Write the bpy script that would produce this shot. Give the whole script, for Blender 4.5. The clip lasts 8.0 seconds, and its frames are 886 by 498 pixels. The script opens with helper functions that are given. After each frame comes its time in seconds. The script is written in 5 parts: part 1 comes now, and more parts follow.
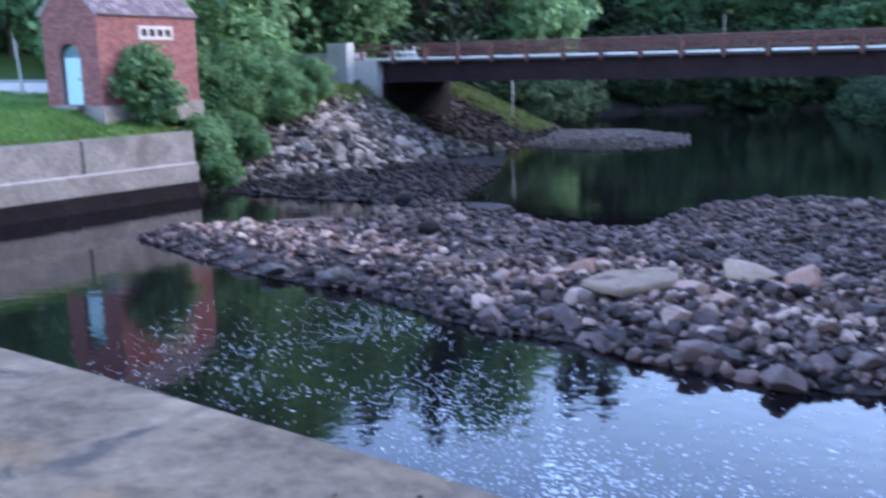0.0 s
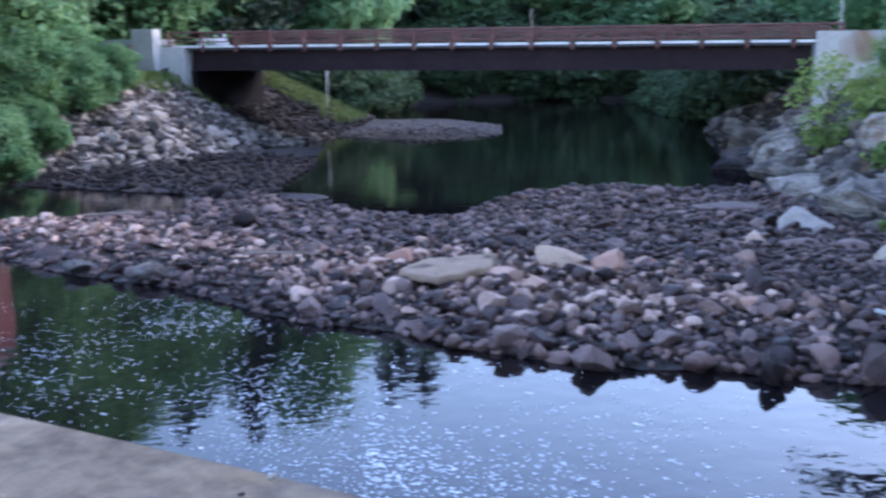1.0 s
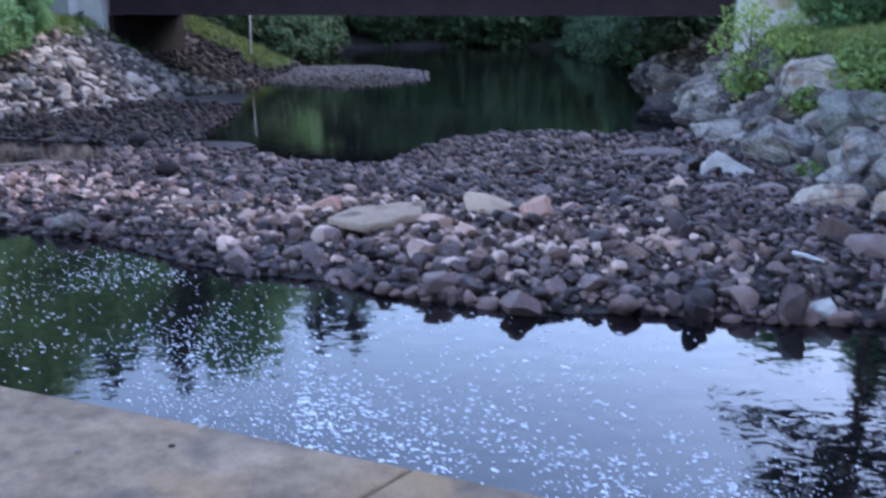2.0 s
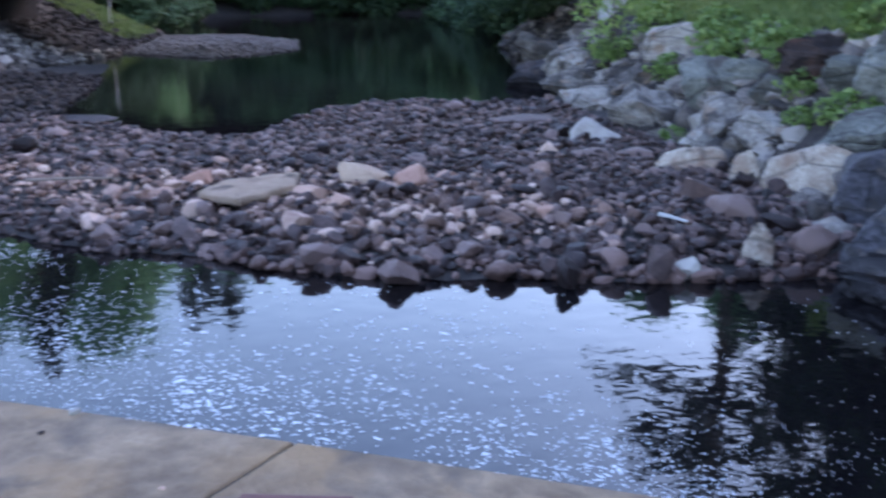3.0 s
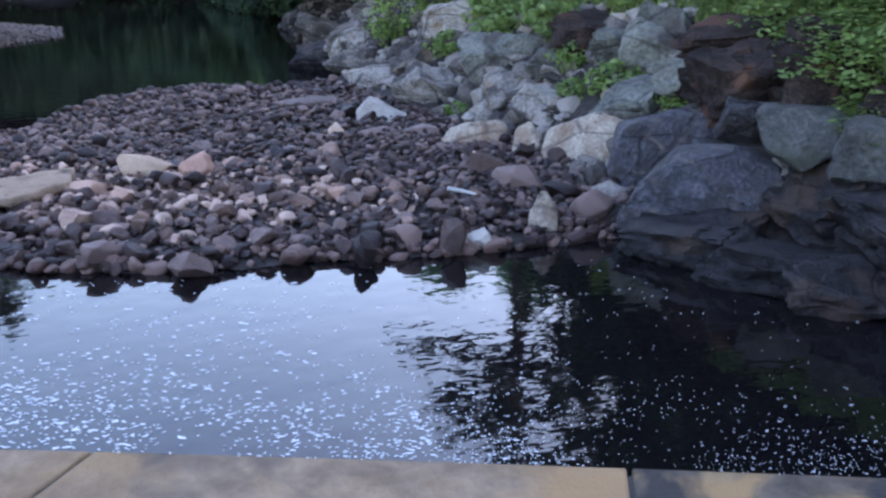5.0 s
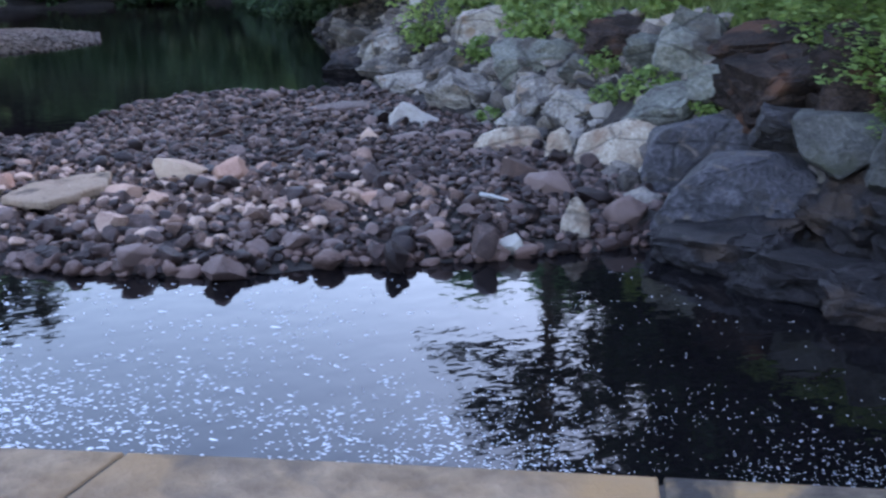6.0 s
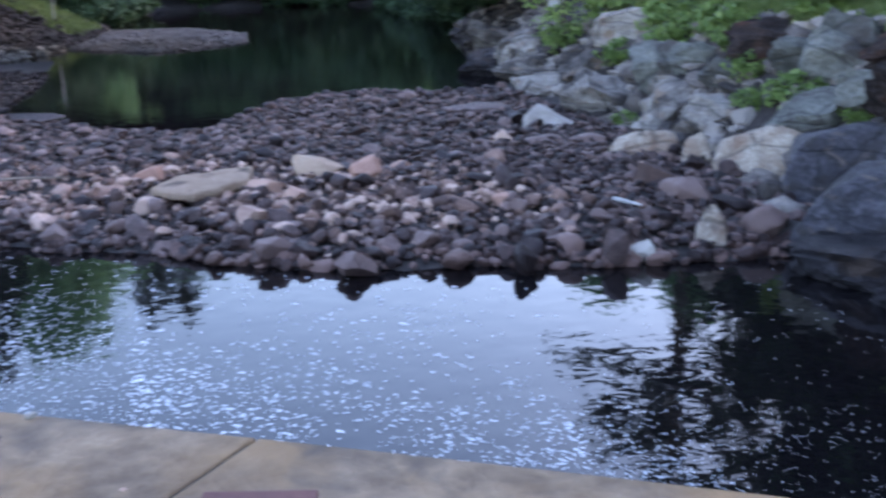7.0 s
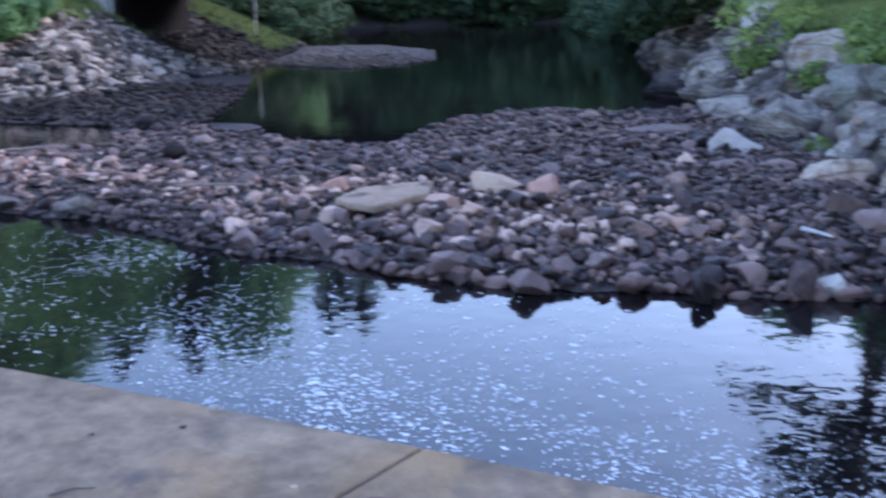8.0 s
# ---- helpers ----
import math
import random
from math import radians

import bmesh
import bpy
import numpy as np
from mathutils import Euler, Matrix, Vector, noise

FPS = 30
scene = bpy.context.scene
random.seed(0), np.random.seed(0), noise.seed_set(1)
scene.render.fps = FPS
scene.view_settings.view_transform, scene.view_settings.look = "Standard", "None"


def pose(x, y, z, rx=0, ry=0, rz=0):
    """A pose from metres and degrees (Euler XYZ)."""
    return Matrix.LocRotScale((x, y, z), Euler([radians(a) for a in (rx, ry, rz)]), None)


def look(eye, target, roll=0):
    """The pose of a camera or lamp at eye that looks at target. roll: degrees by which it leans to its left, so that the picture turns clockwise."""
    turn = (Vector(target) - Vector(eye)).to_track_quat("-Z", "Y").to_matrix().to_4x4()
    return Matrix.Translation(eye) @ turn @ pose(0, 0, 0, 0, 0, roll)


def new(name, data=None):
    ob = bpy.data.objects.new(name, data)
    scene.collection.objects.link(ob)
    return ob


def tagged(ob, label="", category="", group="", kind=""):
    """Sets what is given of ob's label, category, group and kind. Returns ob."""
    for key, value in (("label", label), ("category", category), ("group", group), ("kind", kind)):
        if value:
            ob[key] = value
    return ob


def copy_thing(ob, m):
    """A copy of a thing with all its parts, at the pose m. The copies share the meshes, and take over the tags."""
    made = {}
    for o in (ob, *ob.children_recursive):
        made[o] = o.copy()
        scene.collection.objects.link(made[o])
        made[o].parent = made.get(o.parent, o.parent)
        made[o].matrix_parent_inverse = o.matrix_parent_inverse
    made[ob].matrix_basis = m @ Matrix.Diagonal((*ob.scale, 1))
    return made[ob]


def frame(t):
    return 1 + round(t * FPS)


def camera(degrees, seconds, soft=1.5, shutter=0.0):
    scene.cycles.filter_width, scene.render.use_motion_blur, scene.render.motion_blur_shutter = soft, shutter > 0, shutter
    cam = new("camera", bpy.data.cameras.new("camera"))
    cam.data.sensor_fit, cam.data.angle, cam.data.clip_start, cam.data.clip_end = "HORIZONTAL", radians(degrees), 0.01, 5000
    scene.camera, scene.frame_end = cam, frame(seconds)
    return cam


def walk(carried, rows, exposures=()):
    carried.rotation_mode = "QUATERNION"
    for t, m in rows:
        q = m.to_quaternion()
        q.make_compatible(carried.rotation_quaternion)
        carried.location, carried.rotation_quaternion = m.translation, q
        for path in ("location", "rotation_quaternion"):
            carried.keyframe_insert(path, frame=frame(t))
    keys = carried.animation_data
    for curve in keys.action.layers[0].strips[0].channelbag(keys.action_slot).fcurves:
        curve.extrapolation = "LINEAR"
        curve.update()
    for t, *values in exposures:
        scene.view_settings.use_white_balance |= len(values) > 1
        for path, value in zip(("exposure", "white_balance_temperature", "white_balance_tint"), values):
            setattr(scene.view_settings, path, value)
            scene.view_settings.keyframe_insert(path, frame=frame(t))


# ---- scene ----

# ---------------------------------------------------------------- camera
EYE = (0.0, 0.0, 4.8)
cam = camera(49.1, 8.0, soft=2.5, shutter=0.8)
ROWS = [
    (0.0, 79.13, 1.33, 10.75), (0.0333, 79.0, 1.27, 10.5), (0.2, 78.45, 1.0, 9.22), (0.3, 78.42, 0.97, 7.34), (0.5, 78.49, 0.96, 4.74), (1.0, 78.39, 0.45, 0.0), (1.2, 78.29, 0.29, -1.53),
    (2.3, 74.26, 0.16, -5.70), (2.5, 73.96, 0.16, -7.29), (3.0, 73.47, -0.15, -11.72), (3.5, 73.29, -0.24, -16.42),
    (4.0, 73.08, 0.10, -20.48), (4.5, 72.50, 0.25, -23.62), (4.7, 72.34, 0.23, -24.32), (5.25, 72.36, 0.28, -24.45),
    (5.8, 72.63, 0.38, -23.05), (6.0, 72.68, 0.42, -22.53), (6.5, 72.88, 0.68, -19.35), (7.0, 72.85, 0.75, -14.63),
    (7.5, 73.45, 0.63, -9.23), (8.0, 74.07, 0.84, -3.95),
]
walk(cam, [(t, pose(*EYE, rx, ry, rz)) for t, rx, ry, rz in ROWS], exposures=[(0.0, 2.7, 5600, 25), (1.2, 2.74, 5850, 25), (3.0, 2.72, 5960, 25), (4.5, 2.74, 6350, 25), (6.0, 2.75, 6420, 25), (7.0, 2.74, 6200, 25), (8.0, 2.72, 5820, 25)])

# ---------------------------------------------------------------- light
SUN_EL, SUN_ROT = radians(26), radians(72)
world = bpy.data.worlds.new("sky")
scene.world = world
world.use_nodes = True
sky = world.node_tree.nodes.new("ShaderNodeTexSky")
sky.sky_type, sky.sun_disc, sky.sun_elevation, sky.sun_rotation = "NISHITA", False, SUN_EL, SUN_ROT
sky.air_density, sky.dust_density, sky.ozone_density = 1.1, 0.9, 1.2
background = world.node_tree.nodes["Background"]
background.inputs["Strength"].default_value = 0.15
world.node_tree.links.new(sky.outputs[0], background.inputs["Color"])
sun_data = bpy.data.lights.new("sun", "SUN")
sun_data.energy, sun_data.angle, sun_data.color = 0.5, radians(25), (1.0, 0.93, 0.84)
sun = new("sun", sun_data)
sun.matrix_world = look((math.sin(SUN_ROT) * 50, math.cos(SUN_ROT) * 50, 60 + 50 * math.tan(SUN_EL)), (0, 0, 60))


# ---------------------------------------------------------------- materials
def ramp_stops(node, stops):
    el = node.color_ramp.elements
    while len(el) < len(stops):
        el.new(0.5)
    for e, (p, c) in zip(el, stops):
        e.position, e.color = p, (*c, 1)


def material(name, colours, scale=3.0, rough=0.8, bump=0.3, vary="", metal=0.0, spots=None, spot_scale=0.6, spot_edge=(0.52, 0.62), spec=0.5, fine=8.0, thin=0.0, vary_amount=0.5, span=(0.25, 0.75), stains=None, cracks=0.0):
    """A procedural surface: coarse and fine noise through a colour ramp, optional patches, stains and cracks, bump, and random value by piece."""
    m = bpy.data.materials.new(name)
    m.use_nodes = True
    nt = m.node_tree
    N, L = nt.nodes.new, nt.links.new
    bsdf = nt.nodes["Principled BSDF"]
    pos = N("ShaderNodeNewGeometry")
    a, b = N("ShaderNodeTexNoise"), N("ShaderNodeTexNoise")
    for n, s, d in ((a, scale, 5), (b, scale * fine, 6)):
        n.inputs["Scale"].default_value, n.inputs["Detail"].default_value, n.inputs["Roughness"].default_value = s, d, 0.62
        L(pos.outputs["Position"], n.inputs["Vector"])
    mix = N("ShaderNodeMath")
    mix.operation = "MULTIPLY_ADD"
    mix.inputs[1].default_value = 0.45
    L(b.outputs["Fac"], mix.inputs[0])
    half = N("ShaderNodeMath")
    half.operation = "MULTIPLY"
    half.inputs[1].default_value = 0.55
    L(a.outputs["Fac"], half.inputs[0])
    L(half.outputs[0], mix.inputs[2])
    fac = mix.outputs[0]
    if vary:
        rnd = (N("ShaderNodeObjectInfo") if vary == "object" else pos).outputs["Random" if vary == "object" else "Random Per Island"]
        w = N("ShaderNodeMapRange")
        w.inputs["To Min"].default_value, w.inputs["To Max"].default_value = -vary_amount / 2, vary_amount / 2
        L(rnd, w.inputs["Value"])
        add = N("ShaderNodeMath")
        L(fac, add.inputs[0]), L(w.outputs[0], add.inputs[1])
        fac = add.outputs[0]
    r = N("ShaderNodeValToRGB")
    k = len(colours)
    ramp_stops(r, [(span[0] + (span[1] - span[0]) * i / max(1, k - 1), c) for i, c in enumerate(colours)])
    L(fac, r.inputs["Fac"])
    colour = r.outputs["Color"]
    for tint, sc, sharp in ([(spots, spot_scale, spot_edge)] if spots else []) + ([stains] if stains else []):
        sp = N("ShaderNodeTexNoise")
        sp.inputs["Scale"].default_value, sp.inputs["Detail"].default_value, sp.inputs["Distortion"].default_value = sc, 7, 0.6
        L(pos.outputs["Position"], sp.inputs["Vector"])
        e = N("ShaderNodeMapRange")
        e.inputs["From Min"].default_value, e.inputs["From Max"].default_value = sharp
        L(sp.outputs["Fac"], e.inputs["Value"])
        mx = N("ShaderNodeMix")
        mx.data_type = "RGBA"
        mx.inputs["B"].default_value = (*tint, 1)
        L(e.outputs[0], mx.inputs["Factor"]), L(colour, mx.inputs["A"])
        colour = mx.outputs["Result"]
    relief = mix.outputs[0]
    if cracks:
        warp, bed, cell, gap = N("ShaderNodeMix"), N("ShaderNodeMapping"), N("ShaderNodeTexVoronoi"), N("ShaderNodeMapRange")
        warp.data_type = "VECTOR"
        warp.inputs["Factor"].default_value = 0.16
        L(pos.outputs["Position"], warp.inputs["A"]), L(a.outputs["Color"], warp.inputs["B"])
        bed.inputs["Rotation"].default_value, bed.inputs["Scale"].default_value = (0.35, 0.25, 0.4), (0.7, 0.9, 1.9)
        L(warp.outputs["Result"], bed.inputs["Vector"]), L(bed.outputs[0], cell.inputs["Vector"])
        cell.feature = "DISTANCE_TO_EDGE"
        cell.inputs["Scale"].default_value = cracks
        gap.inputs["From Max"].default_value, gap.inputs["To Min"].default_value = 0.028, 0.45
        L(cell.outputs["Distance"], gap.inputs["Value"])
        dim, dent = N("ShaderNodeMix"), N("ShaderNodeMath")
        dim.data_type, dim.blend_type = "RGBA", "MULTIPLY"
        dim.inputs["Factor"].default_value = 1.0
        L(colour, dim.inputs["A"]), L(gap.outputs[0], dim.inputs["B"])
        colour = dim.outputs["Result"]
        dent.operation = "MULTIPLY_ADD"
        dent.inputs[1].default_value = 0.25
        L(gap.outputs[0], dent.inputs[0]), L(relief, dent.inputs[2])
        relief = dent.outputs[0]
    L(colour, bsdf.inputs["Base Color"])
    bsdf.inputs["Roughness"].default_value, bsdf.inputs["Metallic"].default_value = rough, metal
    bsdf.inputs["Specular IOR Level"].default_value = spec
    if bump:
        bp = N("ShaderNodeBump")
        bp.inputs["Strength"].default_value, bp.inputs["Distance"].default_value = bump, 0.3 / scale
        L(relief, bp.inputs["Height"])
        L(bp.outputs[0], bsdf.inputs["Normal"])
    if thin:
        tr, ms = N("ShaderNodeBsdfTranslucent"), N("ShaderNodeMixShader")
        ms.inputs["Fac"].default_value = thin
        L(colour, tr.inputs["Color"])
        L(bsdf.outputs[0], ms.inputs[1]), L(tr.outputs[0], ms.inputs[2])
        L(ms.outputs[0], nt.nodes["Material Output"].inputs["Surface"])
    return m


M = {
    "concrete": material("weathered_concrete", [(0.1017, 0.0679, 0.0444), (0.1766, 0.121, 0.0776), (0.2675, 0.1862, 0.1188), (0.3852, 0.2746, 0.1782)], 1.3, 0.9, 0.45, spec=0.25, spots=(0.3, 0.18, 0.085), spot_scale=1.1, spot_edge=(0.5, 0.7), span=(0.33, 0.67), fine=7.0, stains=((0.1, 0.078, 0.062), 2.6, (0.55, 0.7))),
    "mossy_concrete": material("ochre_stained_concrete", [(0.0351, 0.0257, 0.0195), (0.0702, 0.053, 0.039), (0.1248, 0.0952, 0.0663), (0.2106, 0.1677, 0.1209)], 1.6, 0.85, 0.5, spec=0.3, spots=(0.28, 0.17, 0.075), spot_scale=1.7, spot_edge=(0.54, 0.62), span=(0.33, 0.67), fine=7.0, stains=((0.035, 0.03, 0.026), 2.6, (0.5, 0.6))),
    "wall_concrete": material("old_wall_concrete", [(0.1148, 0.1024, 0.0858), (0.1927, 0.1744, 0.1521), (0.2624, 0.24, 0.2106)], 0.9, 0.9, 0.3, spots=(0.12, 0.105, 0.09), spot_scale=0.7, spot_edge=(0.5, 0.66), span=(0.34, 0.66)),
    "pale_concrete": material("abutment_concrete", [(0.28, 0.27, 0.25), (0.42, 0.4, 0.37), (0.5, 0.48, 0.45)], 0.8, 0.9, 0.2, spots=(0.24, 0.15, 0.09), spot_scale=0.45, spot_edge=(0.6, 0.72)),
    "joint": material("joint_dirt", [(0.03, 0.025, 0.02), (0.06, 0.05, 0.04)], 9, 0.95, 0.4),
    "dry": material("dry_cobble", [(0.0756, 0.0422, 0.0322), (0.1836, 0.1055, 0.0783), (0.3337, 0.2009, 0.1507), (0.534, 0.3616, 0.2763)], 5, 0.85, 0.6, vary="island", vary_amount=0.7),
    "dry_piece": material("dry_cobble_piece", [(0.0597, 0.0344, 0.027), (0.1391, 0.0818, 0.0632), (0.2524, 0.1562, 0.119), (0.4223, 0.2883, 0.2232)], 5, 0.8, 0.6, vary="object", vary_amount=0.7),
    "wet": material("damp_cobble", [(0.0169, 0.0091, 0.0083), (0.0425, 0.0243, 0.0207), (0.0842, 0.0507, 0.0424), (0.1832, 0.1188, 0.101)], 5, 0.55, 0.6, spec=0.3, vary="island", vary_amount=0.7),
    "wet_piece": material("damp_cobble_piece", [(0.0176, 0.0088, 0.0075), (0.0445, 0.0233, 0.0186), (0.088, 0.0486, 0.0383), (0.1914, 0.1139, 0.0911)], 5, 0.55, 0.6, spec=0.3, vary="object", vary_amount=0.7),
    "riprap": material("riprap_stone", [(0.0187, 0.0136, 0.011), (0.0638, 0.0485, 0.0391), (0.136, 0.1088, 0.0892), (0.2635, 0.2253, 0.1913)], 2.5, 0.85, 0.5, vary="island", vary_amount=0.7),
    "boulder": material("grey_boulder", [(0.0436, 0.0348, 0.0293), (0.1188, 0.099, 0.0832), (0.2376, 0.2043, 0.1726), (0.3564, 0.3168, 0.2693)], 1.5, 0.85, 0.9, vary="object", vary_amount=0.3, spots=(0.055, 0.044, 0.036), spot_scale=1.2, spot_edge=(0.5, 0.6), span=(0.34, 0.68), cracks=0.7, stains=((0.22, 0.155, 0.11), 2.3, (0.57, 0.68))),
    "green_boulder": material("greenish_boulder", [(0.05, 0.05, 0.041), (0.125, 0.124, 0.104), (0.23, 0.228, 0.195)], 1.5, 0.85, 0.9, spots=(0.06, 0.05, 0.042), spot_scale=1.3, spot_edge=(0.52, 0.64), span=(0.34, 0.66), vary="object", vary_amount=0.2, cracks=0.6),
    "dark_boulder": material("dark_boulder", [(0.03, 0.0277, 0.024), (0.0713, 0.0675, 0.0585), (0.1275, 0.1237, 0.1087)], 1.6, 0.85, 0.9, spots=(0.05, 0.05, 0.03), spot_scale=1.4, spot_edge=(0.52, 0.66), span=(0.36, 0.64)),
    "bank_rock": material("bank_rock", [(0.016, 0.012, 0.01), (0.055, 0.043, 0.036), (0.13, 0.105, 0.088), (0.27, 0.23, 0.195)], 2.0, 0.85, 0.6, vary="island", vary_amount=0.6),
    "pale_boulder": material("pale_boulder", [(0.2, 0.145, 0.105), (0.42, 0.335, 0.255), (0.6, 0.52, 0.42)], 1.7, 0.85, 0.9, spots=(0.26, 0.165, 0.11), spot_scale=1.3, spot_edge=(0.5, 0.66), span=(0.34, 0.66), cracks=0.5, stains=((0.1, 0.078, 0.062), 3.2, (0.6, 0.72))),
    "blue_rock": material("dark_bedrock", [(0.0206, 0.0181, 0.0215), (0.0516, 0.0464, 0.0533), (0.1204, 0.1118, 0.1221)], 1.5, 0.55, 1.0, spots=(0.03, 0.024, 0.022), spot_scale=1.6, spot_edge=(0.5, 0.6), span=(0.36, 0.64), cracks=0.7, stains=((0.13, 0.1, 0.08), 2.6, (0.6, 0.7))),
    "wet_rock": material("wet_bedrock", [(0.0062, 0.0047, 0.0047), (0.0187, 0.0144, 0.0148), (0.0507, 0.0421, 0.0429)], 1.9, 0.5, 1.0, span=(0.36, 0.64), spots=(0.05, 0.032, 0.023), spot_scale=1.2, spec=0.3, cracks=0.9),
    "rust_rock": material("rusty_bedrock", [(0.0075, 0.0049, 0.0045), (0.0255, 0.0165, 0.0135), (0.0638, 0.0428, 0.0345)], 1.9, 0.8, 1.0, span=(0.36, 0.64), spots=(0.1, 0.048, 0.03), spot_scale=1.3, spot_edge=(0.55, 0.68), spec=0.2, cracks=1.0),
    # also colours the stones under the bridge, dark in place of shade
    "silt": material("silted_and_shaded_cobble", [(0.008, 0.006, 0.006), (0.018, 0.0135, 0.013), (0.04, 0.031, 0.028)], 4, 0.75, 0.5, vary="island", vary_amount=0.5, spec=0.2),
    # wet wall foot; on the abutment facing this black imitates shade
    "black_wet_shade": material("dark_wet_and_shade", [(0.005, 0.004, 0.004), (0.012, 0.0095, 0.0095), (0.028, 0.023, 0.022)], 1.4, 0.8, 0.6, spec=0.1),
    "slab": material("tan_slab", [(0.21, 0.14, 0.095), (0.34, 0.24, 0.165), (0.46, 0.335, 0.24)], 2.2, 0.9, 0.8, spec=0.25, stains=((0.12, 0.085, 0.065), 3.0, (0.55, 0.7)), cracks=0.45),
    "cream": material("cream_stone", [(0.32, 0.21, 0.14), (0.45, 0.315, 0.22), (0.55, 0.41, 0.3)], 2.6, 0.9, 0.4, spec=0.25),
    "off_white": material("off_white_stone", [(0.26, 0.22, 0.19), (0.4, 0.35, 0.31), (0.5, 0.455, 0.41)], 2.6, 0.85, 0.6, spec=0.3),
    "pink": material("pink_stone", [(0.28, 0.14, 0.095), (0.42, 0.235, 0.165), (0.52, 0.33, 0.245)], 3.0, 0.85, 0.35, vary="object", vary_amount=0.3),
    "white_stone": material("white_quartz", [(0.38, 0.33, 0.275), (0.56, 0.5, 0.43)], 3.0, 0.8, 0.3),
    "sand": material("grey_sand", [(0.0663, 0.0577, 0.0546), (0.1092, 0.0967, 0.092)], 1.8, 0.9, 0.4, vary="island", vary_amount=0.2),
    "gravel_road": material("pale_gravel", [(0.35, 0.33, 0.3), (0.5, 0.48, 0.45)], 1.2, 0.95, 0.2),
    "asphalt": material("asphalt", [(0.04, 0.04, 0.042), (0.07, 0.07, 0.07)], 3.0, 0.9, 0.2),
    "rust": material("rusted_steel", [(0.07, 0.03, 0.026), (0.13, 0.055, 0.046), (0.2, 0.085, 0.065)], 2.0, 0.75, 0.15, metal=0.2),
    "dark_steel": material("dark_girder_steel", [(0.01, 0.006, 0.008), (0.02, 0.012, 0.015), (0.032, 0.02, 0.022)], 0.8, 0.8, 0.1, spec=0.2),
    "curb": material("white_curb_paint", [(0.7, 0.68, 0.66), (0.84, 0.82, 0.8)], 1.5, 0.75, 0.1),
    "galv": material("galvanised_rail", [(0.45, 0.46, 0.47), (0.62, 0.63, 0.64)], 2.0, 0.5, 0.05, metal=0.6),
    "brick": material("red_brick", [(0.13, 0.05, 0.046), (0.2, 0.078, 0.07), (0.27, 0.115, 0.102)], 3.0, 0.9, 0.2, vary="island", vary_amount=0.4),
    "mortar": material("brick_mortar", [(0.15, 0.085, 0.078), (0.21, 0.125, 0.115)], 5.0, 0.95, 0.2),
    "roof": material("slate_roof", [(0.1, 0.085, 0.09), (0.2, 0.17, 0.17), (0.33, 0.29, 0.29)], 1.2, 0.85, 0.3, vary="island"),
    "roof_slate": material("roof_slate", [(0.06, 0.045, 0.05), (0.11, 0.085, 0.09), (0.2, 0.165, 0.17)], 1.6, 0.85, 0.3, vary="object", vary_amount=0.35),
    "door": material("pale_blue_door_paint", [(0.3, 0.5, 0.55), (0.42, 0.62, 0.66)], 3.0, 0.55, 0.1),
    "door_dark": material("dark_teal_paint", [(0.03, 0.1, 0.12), (0.06, 0.15, 0.17)], 3.0, 0.5, 0.1),
    "bark": material("bark", [(0.05, 0.04, 0.03), (0.11, 0.09, 0.07)], 6.0, 0.95, 0.6),
    "birch": material("pale_bark", [(0.38, 0.36, 0.33), (0.55, 0.53, 0.5)], 4.0, 0.9, 0.2),
    "leaf": material("broad_leaves", [(0.06, 0.13, 0.058), (0.11, 0.225, 0.095), (0.17, 0.31, 0.135), (0.25, 0.4, 0.175)], 0.5, 0.6, 0, vary="island", thin=0.58, vary_amount=0.4),
    "leaf_far": material("far_leaves", [(0.091, 0.1885, 0.091), (0.169, 0.312, 0.1495), (0.26, 0.429, 0.208)], 0.15, 0.65, 0, vary="island", thin=0.62, vary_amount=0.35),
    # leaf green darkened to imitate the shade of the far bank
    "leaf_under": material("shade_darkened_leaves", [(0.0264, 0.0546, 0.0264), (0.0528, 0.1012, 0.044), (0.0924, 0.1628, 0.066)], 0.2, 0.7, 0, vary="island", thin=0.35, vary_amount=0.35),
    "leaf_pale": material("pale_young_leaves", [(0.13, 0.21, 0.045), (0.21, 0.31, 0.075), (0.31, 0.41, 0.115)], 0.8, 0.6, 0, vary="island", thin=0.45, vary_amount=0.4),
    "leaf_light": material("young_leaves", [(0.09, 0.155, 0.035), (0.15, 0.23, 0.055), (0.23, 0.3, 0.085)], 0.8, 0.6, 0, vary="island", thin=0.4, vary_amount=0.4),
    "needles": material("pine_needles", [(0.008, 0.02, 0.01), (0.018, 0.04, 0.018), (0.035, 0.065, 0.03)], 0.6, 0.7, 0, vary="island", thin=0.15),
    "lawn_blade": material("lawn_blades", [(0.07, 0.15, 0.03), (0.12, 0.25, 0.05), (0.2, 0.34, 0.08)], 0.6, 0.7, 0, vary="island", thin=0.45),
    "blade": material("grass_blades", [(0.075, 0.115, 0.028), (0.13, 0.185, 0.045), (0.21, 0.25, 0.08)], 0.6, 0.7, 0, vary="island", thin=0.35),
    "white_paint": material("white_car_paint", [(0.42, 0.42, 0.43), (0.5, 0.5, 0.51)], 2.0, 0.3, 0),
    "glass": material("dark_glass", [(0.02, 0.022, 0.025), (0.03, 0.032, 0.035)], 2.0, 0.08, 0),
    "rubber": material("rubber", [(0.015, 0.015, 0.015), (0.03, 0.03, 0.03)], 4.0, 0.8, 0),
    "foam": material("foam", [(0.74, 0.74, 0.74), (0.85, 0.85, 0.85)], 8.0, 0.9, 0.2),
    "wood": material("grey_driftwood", [(0.13, 0.09, 0.065), (0.3, 0.235, 0.18)], 6.0, 0.85, 0.3),
}


